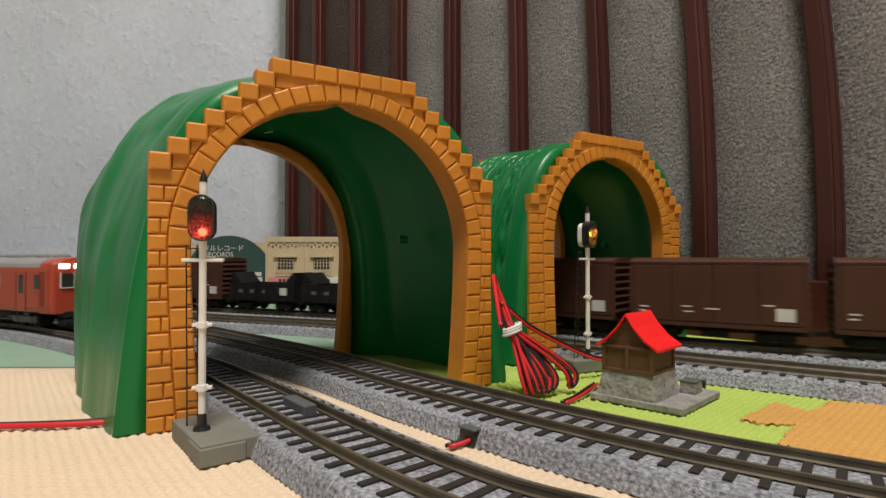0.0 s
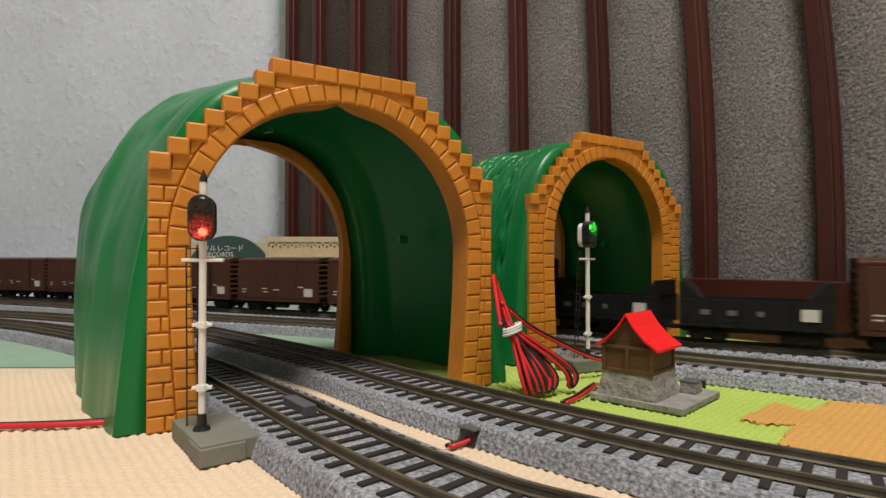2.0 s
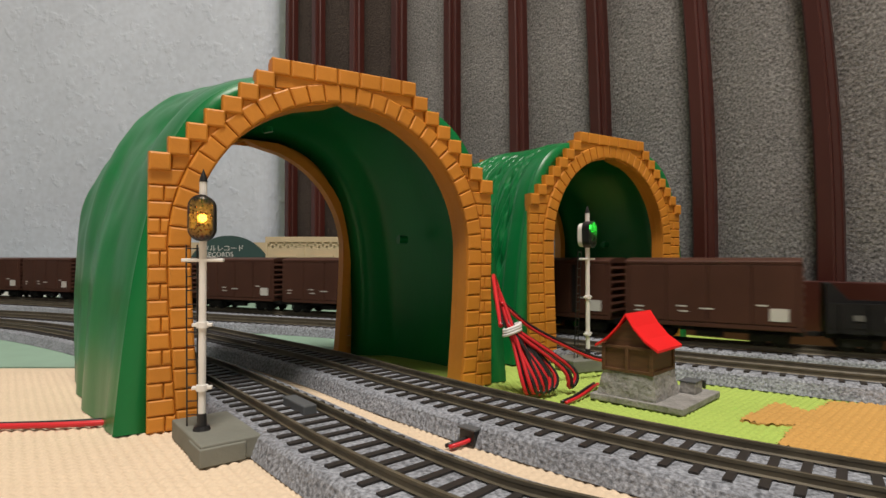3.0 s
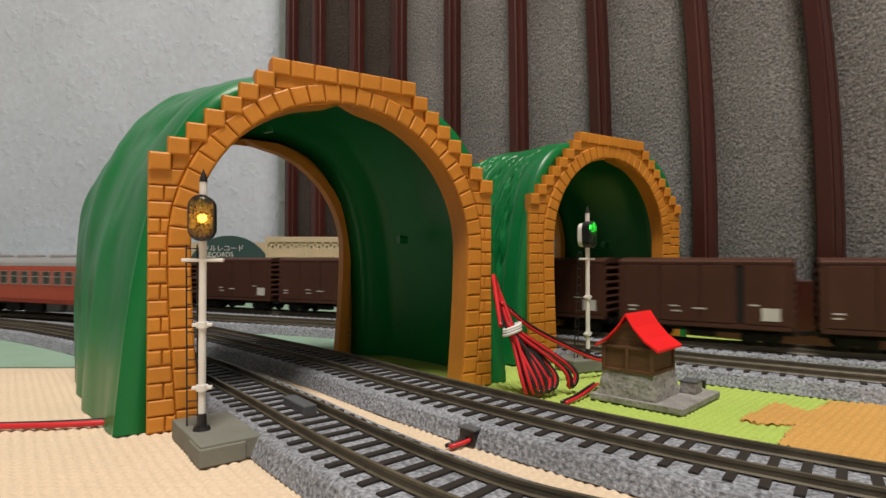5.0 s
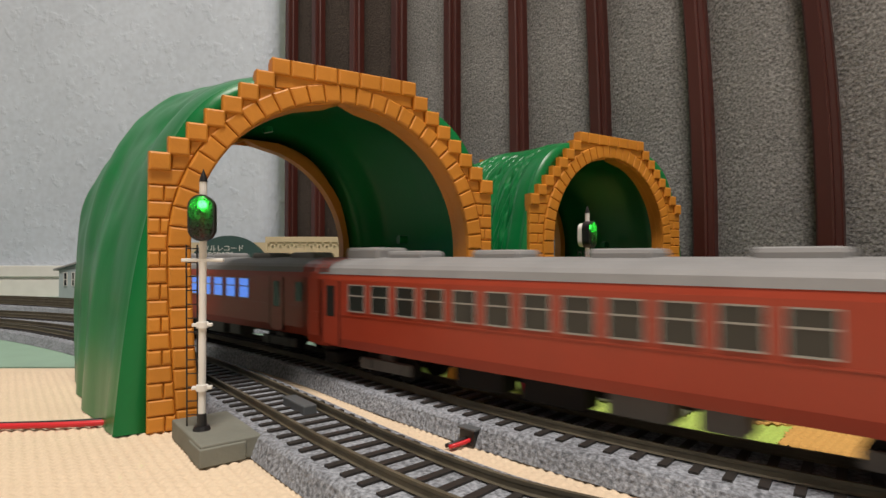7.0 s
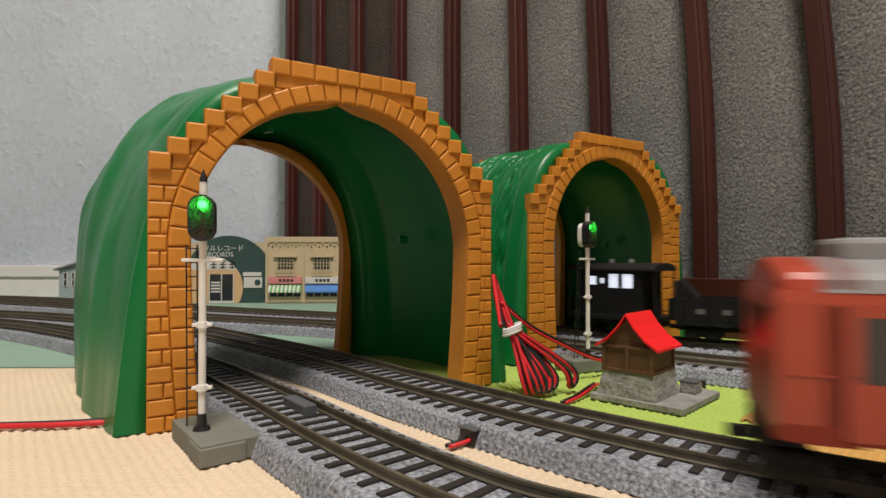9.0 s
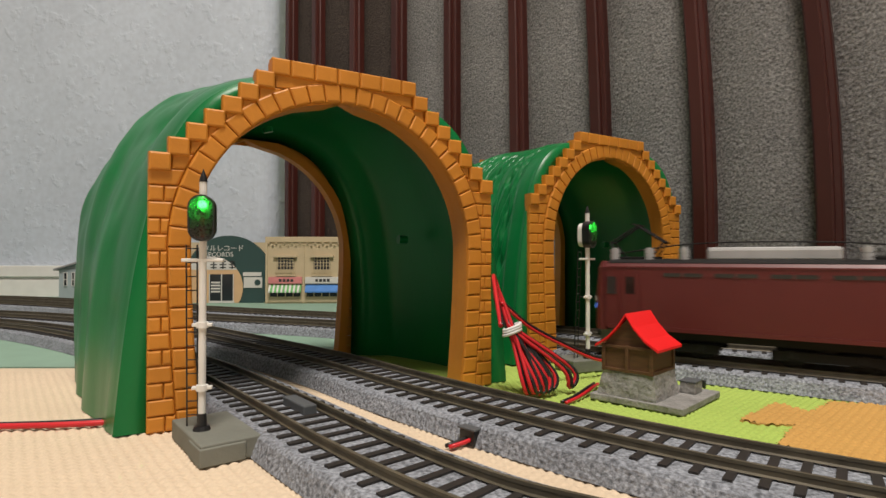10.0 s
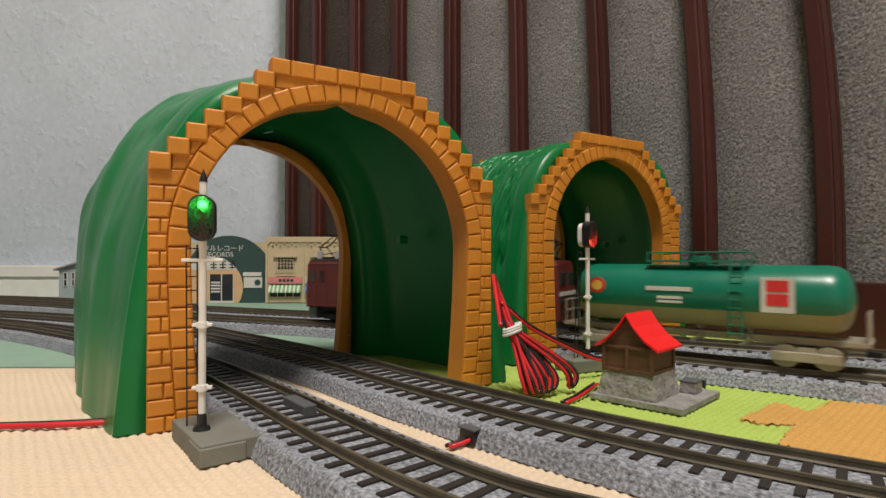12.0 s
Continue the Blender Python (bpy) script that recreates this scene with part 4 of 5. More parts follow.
def boxcar(slit):
    t = thing("box_wagon", "brown ribbed box wagon with white label plate", "freight wagon", group="freight train wagons")
    L = 46.0
    part("body", extrude([(15.8, 11.5), (15.8, 46.5), (-15.8, 46.5), (-15.8, 11.5)], -L + 2.5, L - 2.5), BROWN, t, "brown steel body")
    part("roof", extrude(arc_section(16.6, 46.3, 47.6, 2.4), -L + 1.5, L - 1.5), BROWN, t, "low curved brown roof")
    part("sill", boxes((-L + 2, L - 2, -16.3, 16.3, 9.6, 12.2, 0.3)), BROWN, t)
    for sx in (-1, 1):
        for k in range(7):
            z = 15 + k * 4.6
            part("end_rib", rods(((sx * (L - 2.2), -15.4, z), (sx * (L - 2.2), 15.4, z), 1.5), seg=8), BROWN, t)
        for sy in (-1, 1):
            part("corner_post", boxes((sx * (L - 2.5) - 1.1, sx * (L - 2.5) + 1.1, sy * 15.4 - 0.9, sy * 15.4 + 0.9, 11, 46.8, 0.2)), BROWN, t)
    for sy in (-1, 1):
        for k, (a, b) in enumerate(((-42, -22), (-21.2, -0.6), (0.6, 21.2), (22, 42))):
            if slit and k == 2:
                b = 17.5
            part("side_door", boxes((a, b, sy * 16.1 - 0.45, sy * 16.1 + 0.45, 12.6, 45.6, 0.25)), BROWN, t)
        if slit:
            part("door_gap", boxes((18.2, 21.4, sy * 15.9 - 0.1, sy * 15.9 + 0.3, 13.2, 45.2)), STEEL, t, "dark gap beside the door")
        part("label_plate", boxes((30, 38.5, sy * 16.7 - 0.15, sy * 16.7 + 0.15, 15, 22)), SILL, t, "pale label plate")
        for a, b, z in ((-39, -34, 20), (-39, -35, 17.5), (-16, -11, 21), (-15, -10, 18), (-4, 3, 20), (24, 29, 23)):
            part("marking_bar", boxes((a, b, sy * 16.65 - 0.08, sy * 16.65 + 0.08, z, z + 0.8)), SILL, t)
        part("top_rail", boxes((-42.5, 42.5, sy * 16.3 - 0.3, sy * 16.3 + 0.3, 45.8, 47, 0.2)), BROWN, t)
    part("underframe", boxes((-L + 1, L - 1, -8, 8, 6.5, 9.6)), STEEL, t, "black underframe")
    part("tank", rods(((-7, -9, 6.2), (7, -9, 6.2), 2.6)), STEEL, t)
    for x in (-29, 29):
        bogie(t, x, STEEL, STEEL, 8.5, 4.6)
    coupler(t, L, 1)
    coupler(t, -L, -1)
    return t


def gondola():
    t = thing("low_wagon", "black low-sided open wagon with white plate", "freight wagon", group="freight train wagons")
    L = 37.0
    part("body", boxes((-L + 1, L - 1, -15.2, 15.2, 10, 14), (-L + 1, L - 1, -15.4, -14.4, 13, 26), (-L + 1, L - 1, 14.4, 15.4, 13, 26), (-L + 1, -L + 2, -15, 15, 13, 27), (L - 2, L - 1, -15, 15, 13, 27)), BLACKCAR, t, "black low-sided body")
    for sx in (-1, 1):
        bm = bmesh.new()
        v = [bm.verts.new((x * sx * MM, y * MM, z * MM)) for y in (-13, 13) for x, z in ((L - 1, 25), (L - 1, 36), (L - 4, 36), (L - 12, 26))]
        for f in ((0, 1, 2, 3), (7, 6, 5, 4), (0, 4, 5, 1), (1, 5, 6, 2), (2, 6, 7, 3), (3, 7, 4, 0)):
            bm.faces.new([v[i] for i in f])
        part("end_hood", bm, BLACKCAR, t)
    for sy in (-1, 1):
        for k in range(6):
            x = -30 + 12 * k
            part("side_stake", boxes((x - 0.9, x + 0.9, sy * 15.9 - 0.5, sy * 15.9 + 0.5, 11, 26, 0.2)), BLACKCAR, t)
        part("label_plate", boxes((21.5, 29.5, sy * 16.0 - 0.15, sy * 16.0 + 0.15, 15.5, 22)), SILL, t, "pale label plate")
        for x in (-25, -12, 2):
            part("marking_bar", boxes((x, x + 4.5, sy * 15.7 - 0.1, sy * 15.7 + 0.1, 17, 20)), GREYGEAR, t)
    part("underframe", boxes((-L + 1, L - 1, -8, 8, 6.5, 10)), STEEL, t)
    for x in (-22, 22):
        bogie(t, x, STEEL, STEEL, 8.5, 4.6)
    coupler(t, L - 1, 1)
    coupler(t, -L + 1, -1)
    return t


def brake_van():
    t = thing("brake_van", "black brake van with lit windows", "freight wagon", group="freight train wagons")
    part("floor", boxes((-31, 31, -15, 15, 10, 13, 0.3)), BLACKCAR, t)
    part("cabin", extrude([(14.5, 12.5), (14.5, 42), (-14.5, 42), (-14.5, 12.5)], -22, 22), BLACKCAR, t, "black cabin")
    part("roof", extrude(arc_section(16, 41.5, 42.5, 4), -31, 31), STEEL, t, "dark curved roof")
    part("vent", rods(((-6, 0, 46), (-6, 0, 49), 1.6)), CARROOF, t)
    part("vent", rods(((8, 0, 46), (8, 0, 49), 1.6)), CARROOF, t)
    for sy in (-1, 1):
        for x, w, h in ((-13, 3.4, 3.5), (3, 3.0, 5.5), (12.5, 3.4, 5.5), (-5, 1.2, 2)):
            part("window", boxes((x - w, x + w, sy * 14.5 - 0.3, sy * 14.5 + 0.3, 35 - h * 0.8, 35 + h * 0.8)), VANPANE, t, "lit window")
        for sx in (-1, 1):
            part("post", rods(((sx * 30, sy * 14.3, 13), (sx * 30, sy * 14.3, 42), 0.6)), BLACKCAR, t)
            part("rail_panel", boxes((sx * 30 - 0.4, sx * 30 + 0.4, sy * 14 - 8 if sy > 0 else -14, 14 if sy > 0 else -6, 13, 24)), BLACKCAR, t)
    for x in (-18, 18):
        bm = bmesh.new()
        for y in (-8.4, 8.4):
            rod(bm, (x, y - 1.3, 5.2), (x, y + 1.3, 5.2), 5.2, seg=20)
        part("wheelset", bm, STEEL, t)
    part("underframe", boxes((-30, 30, -9, 9, 6.5, 10)), STEEL, t)
    return t


def railcar(lit, lamps):
    """Diesel railcar; its cab with head lamps faces +x."""
    t = thing("railcar", "vermilion diesel railcar with lit windows" if lit else "vermilion diesel railcar with grey roof and head lamps", "railcar", group="railcar train")
    L, W = 113.0, 20.0
    section = [(W - 0.8, 11.5), (W, 15), (W, 38.5), (W - 0.5, 41), (-W + 0.5, 41), (-W, 38.5), (-W, 15), (-W + 0.8, 11.5)]
    bm = extrude(section, -L + 1, L - 3)
    part("body", bm, VERMIL, t, "vermilion painted body")
    roof = [(W - 0.2, 40.6)] + [((W - 0.4) * math.cos(a), 41 + 6.6 * math.sin(a) ** 0.8) for a in np.linspace(0.02, math.pi - 0.02, 15)] + [(-W + 0.2, 40.6)]
    part("roof", extrude(roof, -L + 8, L - 12), CARROOF, t, "rounded grey roof")
    for sx in (-1, 1):
        bm = bmesh.new()
        rings = []
        for f, x in ((1.0, L - 12), (1.0, L - 6), (0.97, L - 1.5), (0.9, L), (0.84, L + 0.4)):
            x = x if sx > 0 else x - 2
            rings.append([bm.verts.new((sx * x * MM, y * f * MM, (12 + (z - 12) * (1 if f > 0.95 else 0.985)) * MM)) for y, z in [(W - 0.8, 11)] + [(W, 15), (W, 38)] + roof[1:-1] + [(-W, 38), (-W, 15), (-W + 0.8, 11)]])
        n = len(rings[0])
        for a, b in zip(rings, rings[1:]):
            for i in range(n):
                bm.faces.new((a[i], a[(i + 1) % n], b[(i + 1) % n], b[i]))
        bm.faces.new(rings[-1])
        bm.faces.new(rings[0])
        cab = part("cab_end", bm, VERMIL, t, "vermilion cab end")
        xf = L + 0.6
        xf = xf if sx > 0 else xf - 2
        for y, w in ((-9.6, 4.2), (9.6, 4.2), (0, 2.4)):
            part("cab_window", boxes((sx * xf - 0.5, sx * xf + 0.5, y - w, y + w, 28, 37, 0.3)), PANE, cab, "dark cab window")
            if w > 3:
                part("window_frame", boxes((sx * xf - 0.2, sx * xf + 0.6, y - w - 0.6, y - w, 27.5, 37.5), (sx * xf - 0.2, sx * xf + 0.6, y + w, y + w + 0.6, 27.5, 37.5), (sx * xf - 0.2, sx * xf + 0.6, y - w, y + w, 27.3, 28)), SILL, cab)
        part("gangway_door", boxes((sx * xf - 0.4, sx * xf + 0.3, -4.2, 4.2, 12, 39, 0.3)), VERMIL, cab)
        if (sx > 0 and lamps > 0) or (sx < 0 and lamps < 0):
            for y, w in ((-11.8, 3.0), (0, 4.8), (11.8, 3.0)):
                part("head_lamp", boxes((sx * (xf + 0.2) - 0.8, sx * (xf + 0.2) + 0.8, y - w, y + w, 40.2, 43.2, 0.5)), HEADLAMP, cab, "bright white head lamp")
        part("snow_plough", boxes((sx * (xf - 4) - 4, sx * (xf - 4) + 4, -11, 11, 1.8, 7, 1.2)), STEEL, t, "dark plough")
        part("buffer_beam", boxes((sx * (xf - 3) - 4, sx * (xf - 3) + 3, -11, 11, 8, 12)), STEEL, t)
    xs = [-82 + 12.4 * k for k in range(12)]
    for sy in (-1, 1):
        for x in xs:
            w = part("window", boxes((x - 4.2, x + 4.2, sy * W - 0.25, sy * W + 0.25, 26.5, 36.5)), LITPANE if lit else PANE, t, "lit window" if lit else "dark window")
            y0, y1 = sy * (W + 0.25) - 0.15, sy * (W + 0.25) + 0.15
            part("window_frame", boxes((x - 4.5, x + 4.5, y0, y1, 26.1, 26.6), (x - 4.2, x + 4.2, y0, y1, 32.2, 32.7), (x - 4.5, x - 4.1, y0, y1, 26.6, 36.4), (x + 4.1, x + 4.5, y0, y1, 26.6, 36.4), (x - 4.5, x + 4.5, y0, y1, 36.4, 36.8)), CARFRAME, w)
        for x in (-97, 82):
            d = part("door", boxes((x - 5, x + 5, sy * W - 0.2, sy * W + 0.15, 12.5, 38)), VERMIL, t, "vermilion passenger door")
            part("door_window", boxes((x - 2.6, x + 2.6, sy * (W + 0.1) - 0.15, sy * (W + 0.1) + 0.15, 23.5, 36, 0.1)), PANE, d)
            for e in (-5.2, 5.2):
                part("door_edge", boxes((x + e - 0.25, x + e + 0.25, sy * (W + 0.1) - 0.15, sy * (W + 0.1) + 0.15, 12.5, 38)), STEEL, d)
        part("crew_window", boxes((96, 101, sy * W - 0.25, sy * W + 0.25, 27, 36)), PANE, t)
        part("side_line", boxes((-L + 2, L - 13, sy * W - 0.2, sy * W + 0.3, 24.4, 24.8)), VERMIL, t)
    for x in (-70, -30, 10, 50, 84):
        part("roof_unit", boxes((x - 9, x + 9, -7, 7, 45.5, 50, 1.4)), CARROOF, t, "grey roof unit")
    part("cooler", boxes((-100, -82, -9, 9, 45, 51.5, 1.2)), CARROOF, t)
    for x0, x1, z in ((-40, -22, 4), (-16, 4, 3.5), (10, 26, 4.5), (32, 42, 5)):
        part("underfloor_box", boxes((x0, x1, -14.5, -5, z, 11.5, 0.5), (x0, x1, 5, 14.5, z, 11.5, 0.5)), STEEL if x0 < 0 else GREYGEAR, t)
    part("underframe", boxes((-L + 3, L - 5, -9, 9, 9, 12)), STEEL, t)
    for x in (-74, 74):
        bogie(t, x, GREYGEAR, STEEL, 13, 5.4, 12)
    coupler(t, -L, -1)
    return t


def locomotive():
    """Electric locomotive."""
    t = thing("electric_locomotive", "maroon electric locomotive with raised pantographs", "locomotive")
    L, W = 96.0, 16.2
    part("body", extrude([(W, 14), (W, 45), (W - 1.5, 47.4), (-W + 1.5, 47.4), (-W, 45), (-W, 14)], -L + 4, L - 4), MAROON, t, "maroon painted body")
    part("roof", extrude(arc_section(W - 1.2, 47, 47.4, 2.0), -L + 6, L - 6), STEEL, t, "dark roof")
    for sx in (-1, 1):
        bm = bmesh.new()
        rings = []
        for f, x0, x1 in ((1.0, L - 5, L - 5), (1.0, L - 2, L - 3), (0.9, L, L - 1.5), (0.86, L + 0.4, L - 1)):
            rings.append([bm.verts.new((sx * x * MM, y * f * MM, z * MM)) for y, z, x in ((W, 12, x0), (W, 30, x0), (W, 45, x1), (W - 1.5, 48.2, x1 - 1), (-W + 1.5, 48.2, x1 - 1), (-W, 45, x1), (-W, 30, x0), (-W, 12, x0))])
        for a, b in zip(rings, rings[1:]):
            for i in range(8):
                bm.faces.new((a[i], a[(i + 1) % 8], b[(i + 1) % 8], b[i]))
        bm.faces.new(rings[-1])
        bm.faces.new(rings[0])
        cab = part("cab_front", bm, MAROON, t, "maroon cab front")
        for y in (-7.5, 7.5):
            part("cab_window", boxes((sx * (L - 0.3) - 0.8, sx * (L - 0.3) + 0.8, y - 5, y + 5, 33, 41, 0.4)), PANE, cab, "dark cab window")
        part("front_band", boxes((sx * (L + 0.4) - 0.4, sx * (L + 0.4) + 0.4, -14, 14, 27, 29.4)), SILL, cab, "pale front band")
        for y in (-11, 11):
            part("lamp", rods(((sx * (L - 1), y, 24), (sx * (L + 1.4), y, 24), 1.6)), LITPANE if sx < 0 else PANE, cab)
        part("skirt", boxes((sx * (L - 5) - 4, sx * (L - 5) + 4, -13.5, 13.5, 3.5, 12.5, 0.8)), GREYGEAR, t, "grey steps and skirt")
        coupler(t, sx * (L - 1), sx)
        for k in range(4):
            part("handrail", rods(((sx * (L + 0.5), -13, 16 + 3.6 * k), (sx * (L + 0.5), 13, 16 + 3.6 * k), 0.35), seg=6), STEEL, cab)
    for sy in (-1, 1):
        for k in range(6):
            x = -55 + 22 * k
            v = part("vent_window", boxes((x - 8.5, x + 8.5, sy * W - 0.3, sy * W + 0.2, 40.4, 42.2)), PANE, t, "dark side vent")
            part("vent_bar", boxes((x - 0.4, x + 0.4, sy * (W + 0.2) - 0.2, sy * (W + 0.2) + 0.2, 39.6, 42.8)), MAROON, v)
        for sx in (-1, 1):
            x = sx * 79
            d = part("door", boxes((x - 4.2, x + 4.2, sy * W - 0.3, sy * W + 0.2, 15, 42)), MAROON, t, "maroon cab door")
            part("door_window", boxes((x - 2.2, x + 2.2, sy * (W + 0.1) - 0.2, sy * (W + 0.1) + 0.2, 31, 40)), PANE, d)
            part("cab_side_window", boxes((sx * 88 - 2.2, sx * 88 + 2.2, sy * W - 0.3, sy * W + 0.25, 31, 40)), PANE, t)
            for e in (-5, 5):
                part("grab_rail", rods(((x + e, sy * (W + 0.9), 16), (x + e, sy * (W + 0.9), 34), 0.2), seg=6), MAROON, t)
        part("rain_strip", boxes((-L + 6, L - 6, sy * W - 0.3, sy * W + 0.5, 44.6, 45.4)), MAROON, t)
        part("sole_bar", boxes((-L + 6, L - 6, sy * W - 0.6, sy * W + 0.3, 13, 15)), MAROON, t)
    part("roof_housing", boxes((-46, 6, -8, 8, 48, 55, 1.6)), ROOFGEAR, t, "long light grey roof housing")
    part("roof_hatch", boxes((14, 52, -8, 8, 48, 51, 0.8)), STEEL, t)
    for x in (-89, -72, -56, 14, 32, 42, 58, 73, 88):
        part("insulator", rods(((x, -7, 48), (x, -7, 50), 2.3), ((x, -7, 50.2), (x, -7, 52), 2.3), ((x, -7, 52.2), (x, -7, 54.5), 2.3), ((x, -7, 48), (x, -7, 55.2), 1.4), seg=12), ROOFGEAR, t, "pale roof insulator")
    part("roof_cable", tube(bmesh.new(), [(-89, -5, 52), (-50, -5, 57), (0, -5, 57), (40, -5, 54), (88, -5, 52)], 0.35), STEEL, t)
    for x in (-79, 79):
        p = part("pantograph", boxes((x - 10, x + 10, -7.6, -6.4, 49.2, 50.4, 0.2), (x - 10, x + 10, 6.4, 7.6, 49.2, 50.4, 0.2), (x - 9, x - 7.6, -7, 7, 49.4, 50.2), (x + 7.6, x + 9, -7, 7, 49.4, 50.2)), STEEL, t, "folding dark pantograph")
        arms = [((x + sx * 8, sy * 6, 50), (x + sx * 13, sy * 4, 58)) for sx in (-1, 1) for sy in (-1, 1)] + [((x + sx * 13, sy * 4, 58), (x, sy * 3, 67)) for sx in (-1, 1) for sy in (-1, 1)]
        for a, b in arms + [((x - 13, -4, 58), (x - 13, 4, 58)), ((x + 13, -4, 58), (x + 13, 4, 58)), ((x, -11, 67.5), (x, 11, 67.5))]:
            part("arm", rods((a, b, 0.5), seg=6), STEEL, p)
    for x in (-60, 0, 60):
        bogie(t, x, STEEL, STEEL, 20, 6.0, 12)
    part("underframe", boxes((-L + 8, L - 8, -12, 12, 9, 14.2)), STEEL, t)
    return t


def tank_wagon():
    t = thing("tank_wagon", "green and cream tank wagon with red plate", "tank wagon")
    R, L, zc = 15.5, 58.0, 31.0

    def half(a0, a1, mat, name, label):
        bm = bmesh.new()
        prof = [(-L, 3), (-L + 1.0, 9), (-L + 3, 13), (-L + 6, 15), (-L + 9, R), (L - 9, R), (L - 6, 15), (L - 3, 13), (L - 1, 9), (L, 3)]
        n = 20
        rings = [[bm.verts.new((x * MM, r * math.cos(a) * MM, (zc + r * math.sin(a)) * MM)) for a in np.linspace(a0, a1, n)] for x, r in prof]
        for u, v in zip(rings, rings[1:]):
            for k in range(n - 1):
                bm.faces.new((u[k], u[k + 1], v[k + 1], v[k]))
        bm.faces.new(rings[0])
        bm.faces.new(rings[-1][::-1])
        return part(name, bm, mat, t, label, smooth=True)
    half(-0.42, math.pi + 0.42, TANKGREEN, "upper_tank", "green upper barrel half")
    half(-math.pi + 0.42, -0.42, TANKCREAM, "lower_tank", "dusty cream lower barrel half")
    part("dome", rods(((0, 0, 45), (0, 0, 51), 5.0), seg=20), TANKGREEN, t, "green filler dome")
    part("walkway", boxes((-22, 22, -10.5, -4, 47.6, 48.6), (-22, 22, 4, 10.5, 47.6, 48.6)), TANKGREEN, t)
    for y in (-10.3, 10.3):
        rws = [((x, y, 48.4), (x, y, 52.6), 0.35) for x in (-21, -10, 0, 10, 21)] + [((-21, y, 52.6), (21, y, 52.6), 0.35)]
        part("handrail", rods(*rws, seg=6), TANKGREEN, t, "thin green handrail")
        bm = bmesh.new()
        for x in (15, 20):
            rod(bm, (x, y, 48), (x, y * 1.55, 33), 0.4, seg=6)
            rod(bm, (x, y * 1.55, 33), (x, y * 1.5, 12), 0.4, seg=6)
        for z in np.arange(14, 47, 4):
            k = 1.55 if z < 33 else 1.55 - 0.55 * (z - 33) / 15
            rod(bm, (15, y * k, z), (20, y * k, z), 0.35, seg=6)
        part("ladder", bm, TANKGREEN, t, "thin side ladder")
    for sy in (-1, 1):
        pl = part("hazard_plate", boxes((27, 39, sy * 15.8 - 0.3, sy * 15.8 + 0.3, 25, 41)), SILL, t, "white plate with red squares")
        part("hazard_mark", boxes((29, 37, sy * 16.1 - 0.25, sy * 16.1 + 0.25, 34.4, 39.6), (29, 37, sy * 16.1 - 0.25, sy * 16.1 + 0.25, 28.2, 33.4)), REDMARK, pl)
        bm = rod(bmesh.new(), (-44, sy * 14.6, 35), (-44, sy * 15.6, 35), 4.2, seg=24)
        mk = part("round_mark", bm, REDMARK, t, "round red and gold mark")
        part("mark_centre", rod(bmesh.new(), (-44, sy * 15.5, 35), (-44, sy * 15.85, 35), 2.7, seg=16), GOLDMARK, mk)
        part("marking_bar", boxes((-20, 0, sy * 15.6 - 0.2, sy * 15.6 + 0.2, 33.2, 35.4), (-15, -4, sy * 15.5 - 0.2, sy * 15.5 + 0.2, 29.2, 30.6), (-15, -4, sy * 15.5 - 0.2, sy * 15.5 + 0.2, 27.2, 28.4)), SILL, t)
    part("underframe", boxes((-L - 3, L + 3, -5, 5, 10, 13.5, 0.4)), BRASSY, t, "tarnished underframe")
    for sx in (-1, 1):
        part("end_platform", boxes((sx * (L + 1) - 4, sx * (L + 1) + 4, -13, 13, 12, 13.6)), BRASSY, t)
        part("end_railing", rods(((sx * (L + 4), -12, 13), (sx * (L + 4), -12, 26), 0.4), ((sx * (L + 4), 12, 13), (sx * (L + 4), 12, 26), 0.4), ((sx * (L + 4), -12, 26), (sx * (L + 4), 12, 26), 0.4), ((sx * (L + 4), -12, 20), (sx * (L + 4), 12, 20), 0.4), ((sx * (L + 4), -4, 13), (sx * (L + 4), -4, 26), 0.4), ((sx * (L + 4), 4, 13), (sx * (L + 4), 4, 26), 0.4), seg=6), BRASSY, t, "pale metal railing")
        bogie(t, sx * 42, BRASSY, BRASSY, 12, 5.2)
        coupler(t, sx * (L + 3), sx)
    for x in (-20, 0, 20):
        part("valve", rods(((x, 0, 8), (x, 0, 17), 1.6), ((x - 2, -8, 8), (x + 2, -8, 12), 0.9)), BRASSY, t)
    return t


def place(line, s, base, flip=False):
    """Pose of a car centred at s on a line, its bogies base apart."""
    def at(q):
        if q < 4:
            d = line.at(8) - line.at(0)
            return line.at(4) + d / np.linalg.norm(d) * (q - 4)
        e = line.s[-1]
        if q > e - 4:
            d = line.at(e) - line.at(e - 8)
            return line.at(e - 4) + d / np.linalg.norm(d) * (q - e + 4)
        return line.at(q)
    a, b = at(s + base / 2), at(s - base / 2)
    c, d = (a + b) / 2, a - b
    return pose(c[0] * MM, c[1] * MM, RAILTOP * MM, 0, 0, math.degrees(math.atan2(d[1], d[0])) + (180 if flip else 0))


def sized(t, fx, fz=1.0):
    for o in t.children_recursive:
        o.data.transform(Matrix.Diagonal((fx, 1, fz, 1)))
    return t


TIMES = [round(0.2 * k, 2) for k in range(61)]


def along(rows):
    ts, ss = zip(*rows)
    return lambda t: float(np.interp(t, ts, ss))


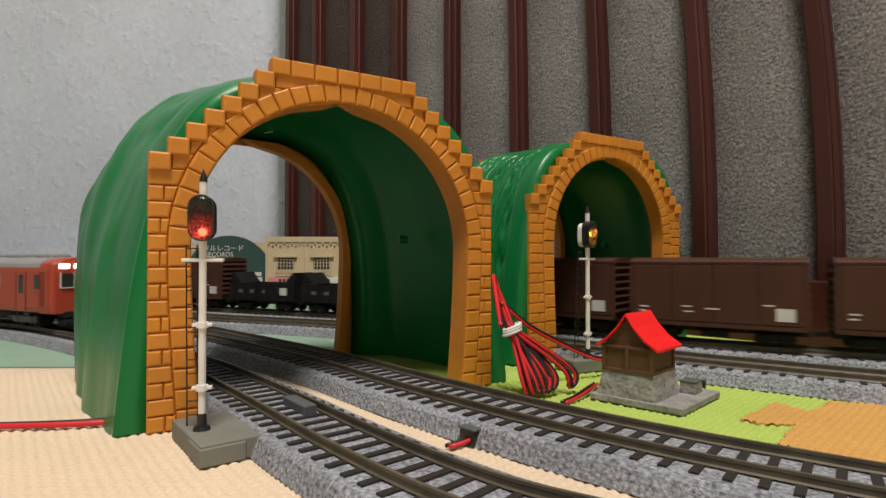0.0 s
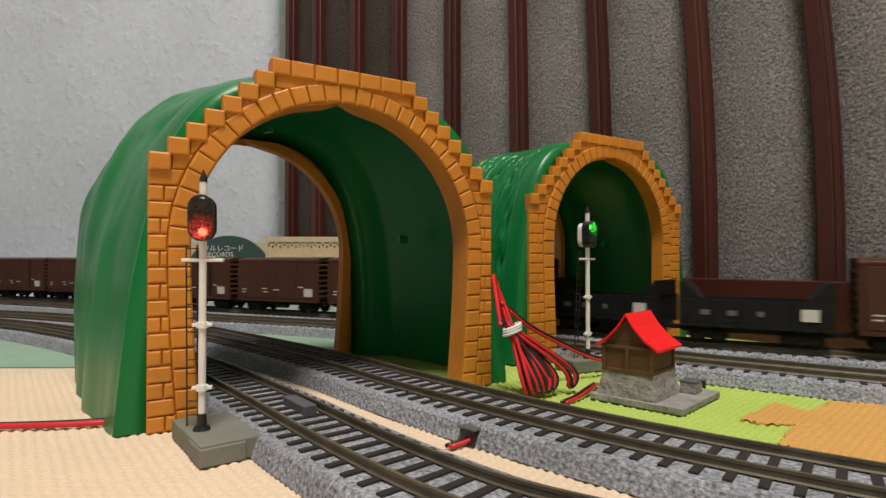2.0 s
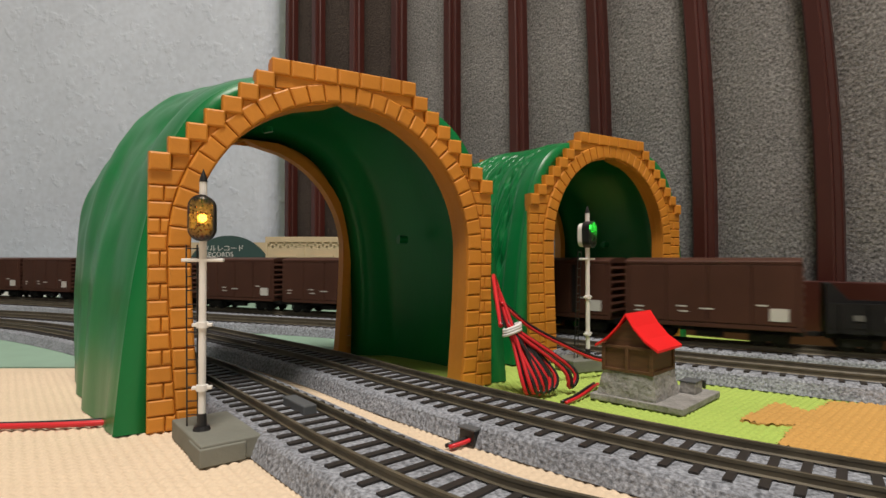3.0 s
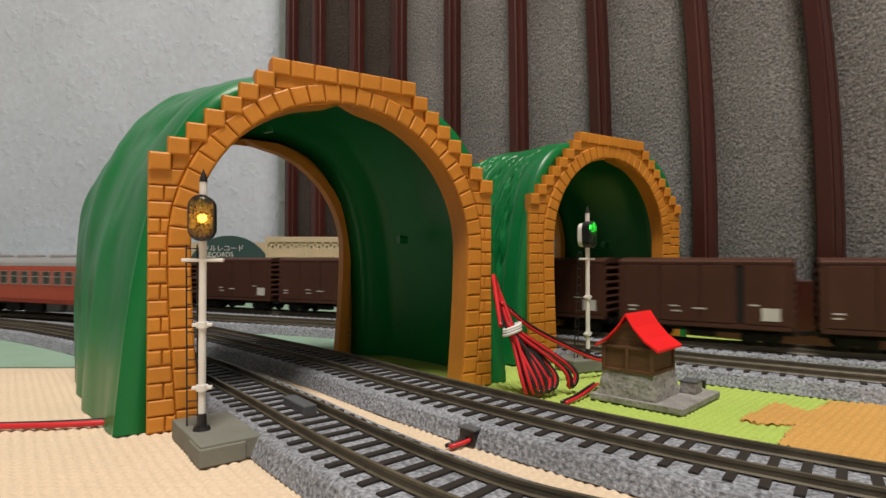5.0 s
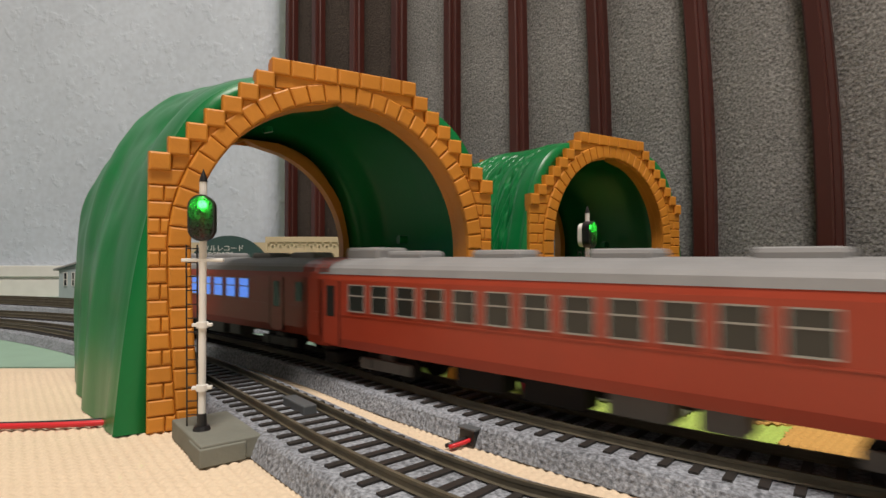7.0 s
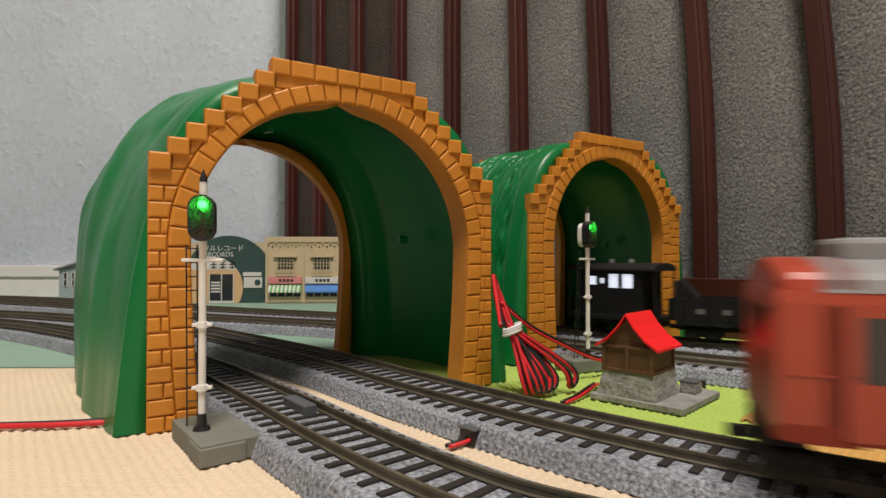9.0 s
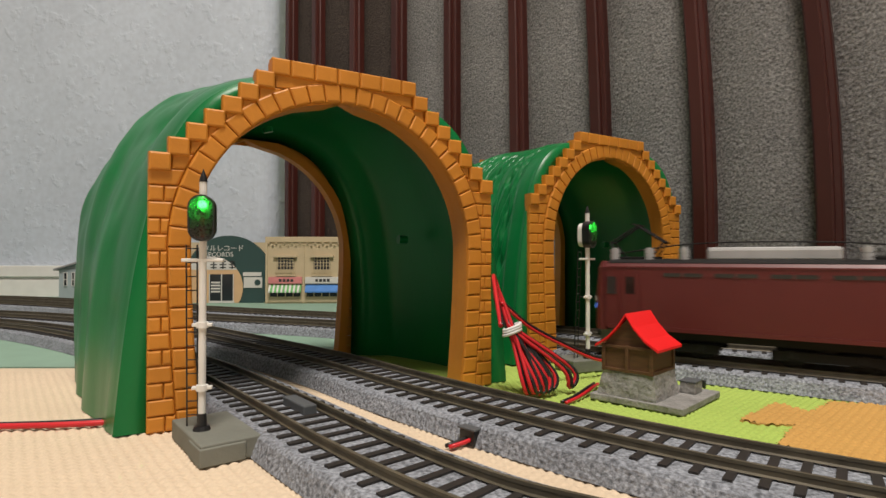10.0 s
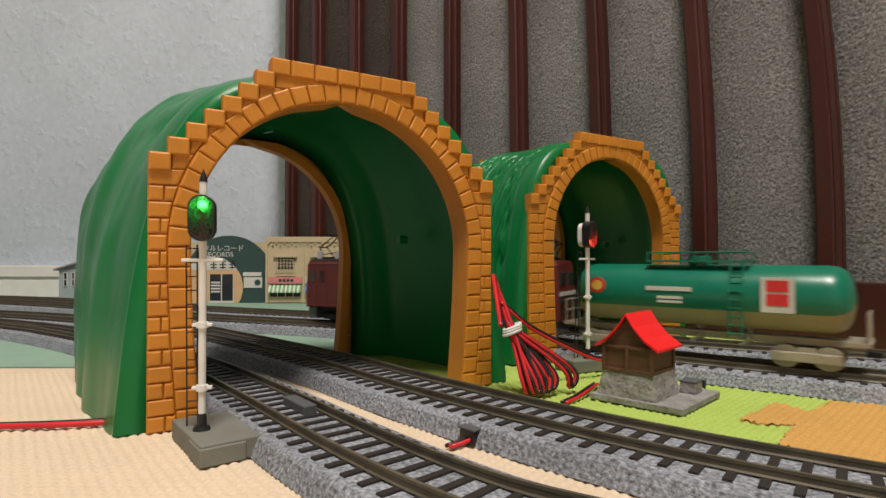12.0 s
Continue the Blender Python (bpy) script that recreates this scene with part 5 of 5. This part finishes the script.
freight_s = along([(0, 1142), (0.6, 1240), (1, 1300), (1.4, 1364), (2, 1463), (2.6, 1560), (3.2, 1650), (4.8, 1895), (5.2, 1959), (5.8, 2047), (6.4, 2143), (9.0, 2563), (9.3, 2606), (12, 3000)])
railcar_s = along([(0, 150), (2.0, 170), (3.2, 260), (4.0, 400), (4.8, 577), (5.0, 630), (5.2, 688), (5.5, 774), (6.0, 904), (6.5, 1013), (7.0, 1130), (7.2, 1174), (8.8, 1538), (9.0, 1584), (9.1, 1608), (12, 2270)])
loco_s = along([(0, 2100), (9.0, 1066), (9.2, 1042), (9.6, 997), (10, 948), (10.8, 852), (11.4, 784), (12, 713)])
tail_s = along([(0, 429), (0.2, 398), (0.4, 364), (0.6, 329), (1.4, 190), (2.4, 40), (3.4, -40), (12, -60)])

moving = []
kinds = {"box": (sized(boxcar(False), 1.047), 103.6, 61), "slit": (sized(boxcar(True), 1.047), 103.6, 61), "low": (sized(gondola(), 1.065), 85, 47), "van": (brake_van(), 68, 36)}
used = set()
order = ["box", "box", "box", "box", "slit", "low", "low", "box", "slit", "box", "slit", "box", "slit", "slit", "box", "box", "low", "van"]
offset = -207.2
for k in order:
    ob, pitch, base = kinds[k]
    if k in used:
        ob = copy_thing(ob, Matrix())
    used.add(k)
    moving.append((ob, TD, freight_s, -(offset + pitch / 2), base, False))
    offset += pitch
lead, trail = sized(railcar(False, 1), 1.16, 1.055), sized(railcar(True, 1), 1.19, 1.055)
moving.append((lead, TB, railcar_s, -132, 172, False))
moving.append((trail, TB, railcar_s, -264 - 140, 176, False))
moving.append((copy_thing(lead, Matrix()), TA, tail_s, -132, 172, False))
moving.append((copy_thing(trail, Matrix()), TA, tail_s, -264 - 140, 176, True))
moving.append((sized(locomotive(), 1.065), TC, loco_s, 104, 128, False))
moving.append((sized(tank_wagon(), 1.12), TC, loco_s, 208 + 11 + 66, 94, False))


def step_rows(rows):
    """Bulb heights: each held until the next change."""
    out = []
    for i, (t, z) in enumerate(rows):
        if i:
            out.append((t - 0.034, pose(0, 0, rows[i - 1][1] * MM)))
        out.append((t, pose(0, 0, z * MM)))
    out.append((12.0, pose(0, 0, rows[-1][1] * MM)))
    return out


def motions():
    for ob, line, run, off, base, flip in moving:
        walk(ob, [(t, place(line, run(t) + off, base, flip)) for t in TIMES])
    walk(bulb_near, step_rows([(0.0, -4.3), (2.25, 0.0), (6.95, 4.3)]))
    walk(bulb_far, step_rows([(0.0, 0.0), (0.84, 4.3), (10.1, -4.3)]))


motions()
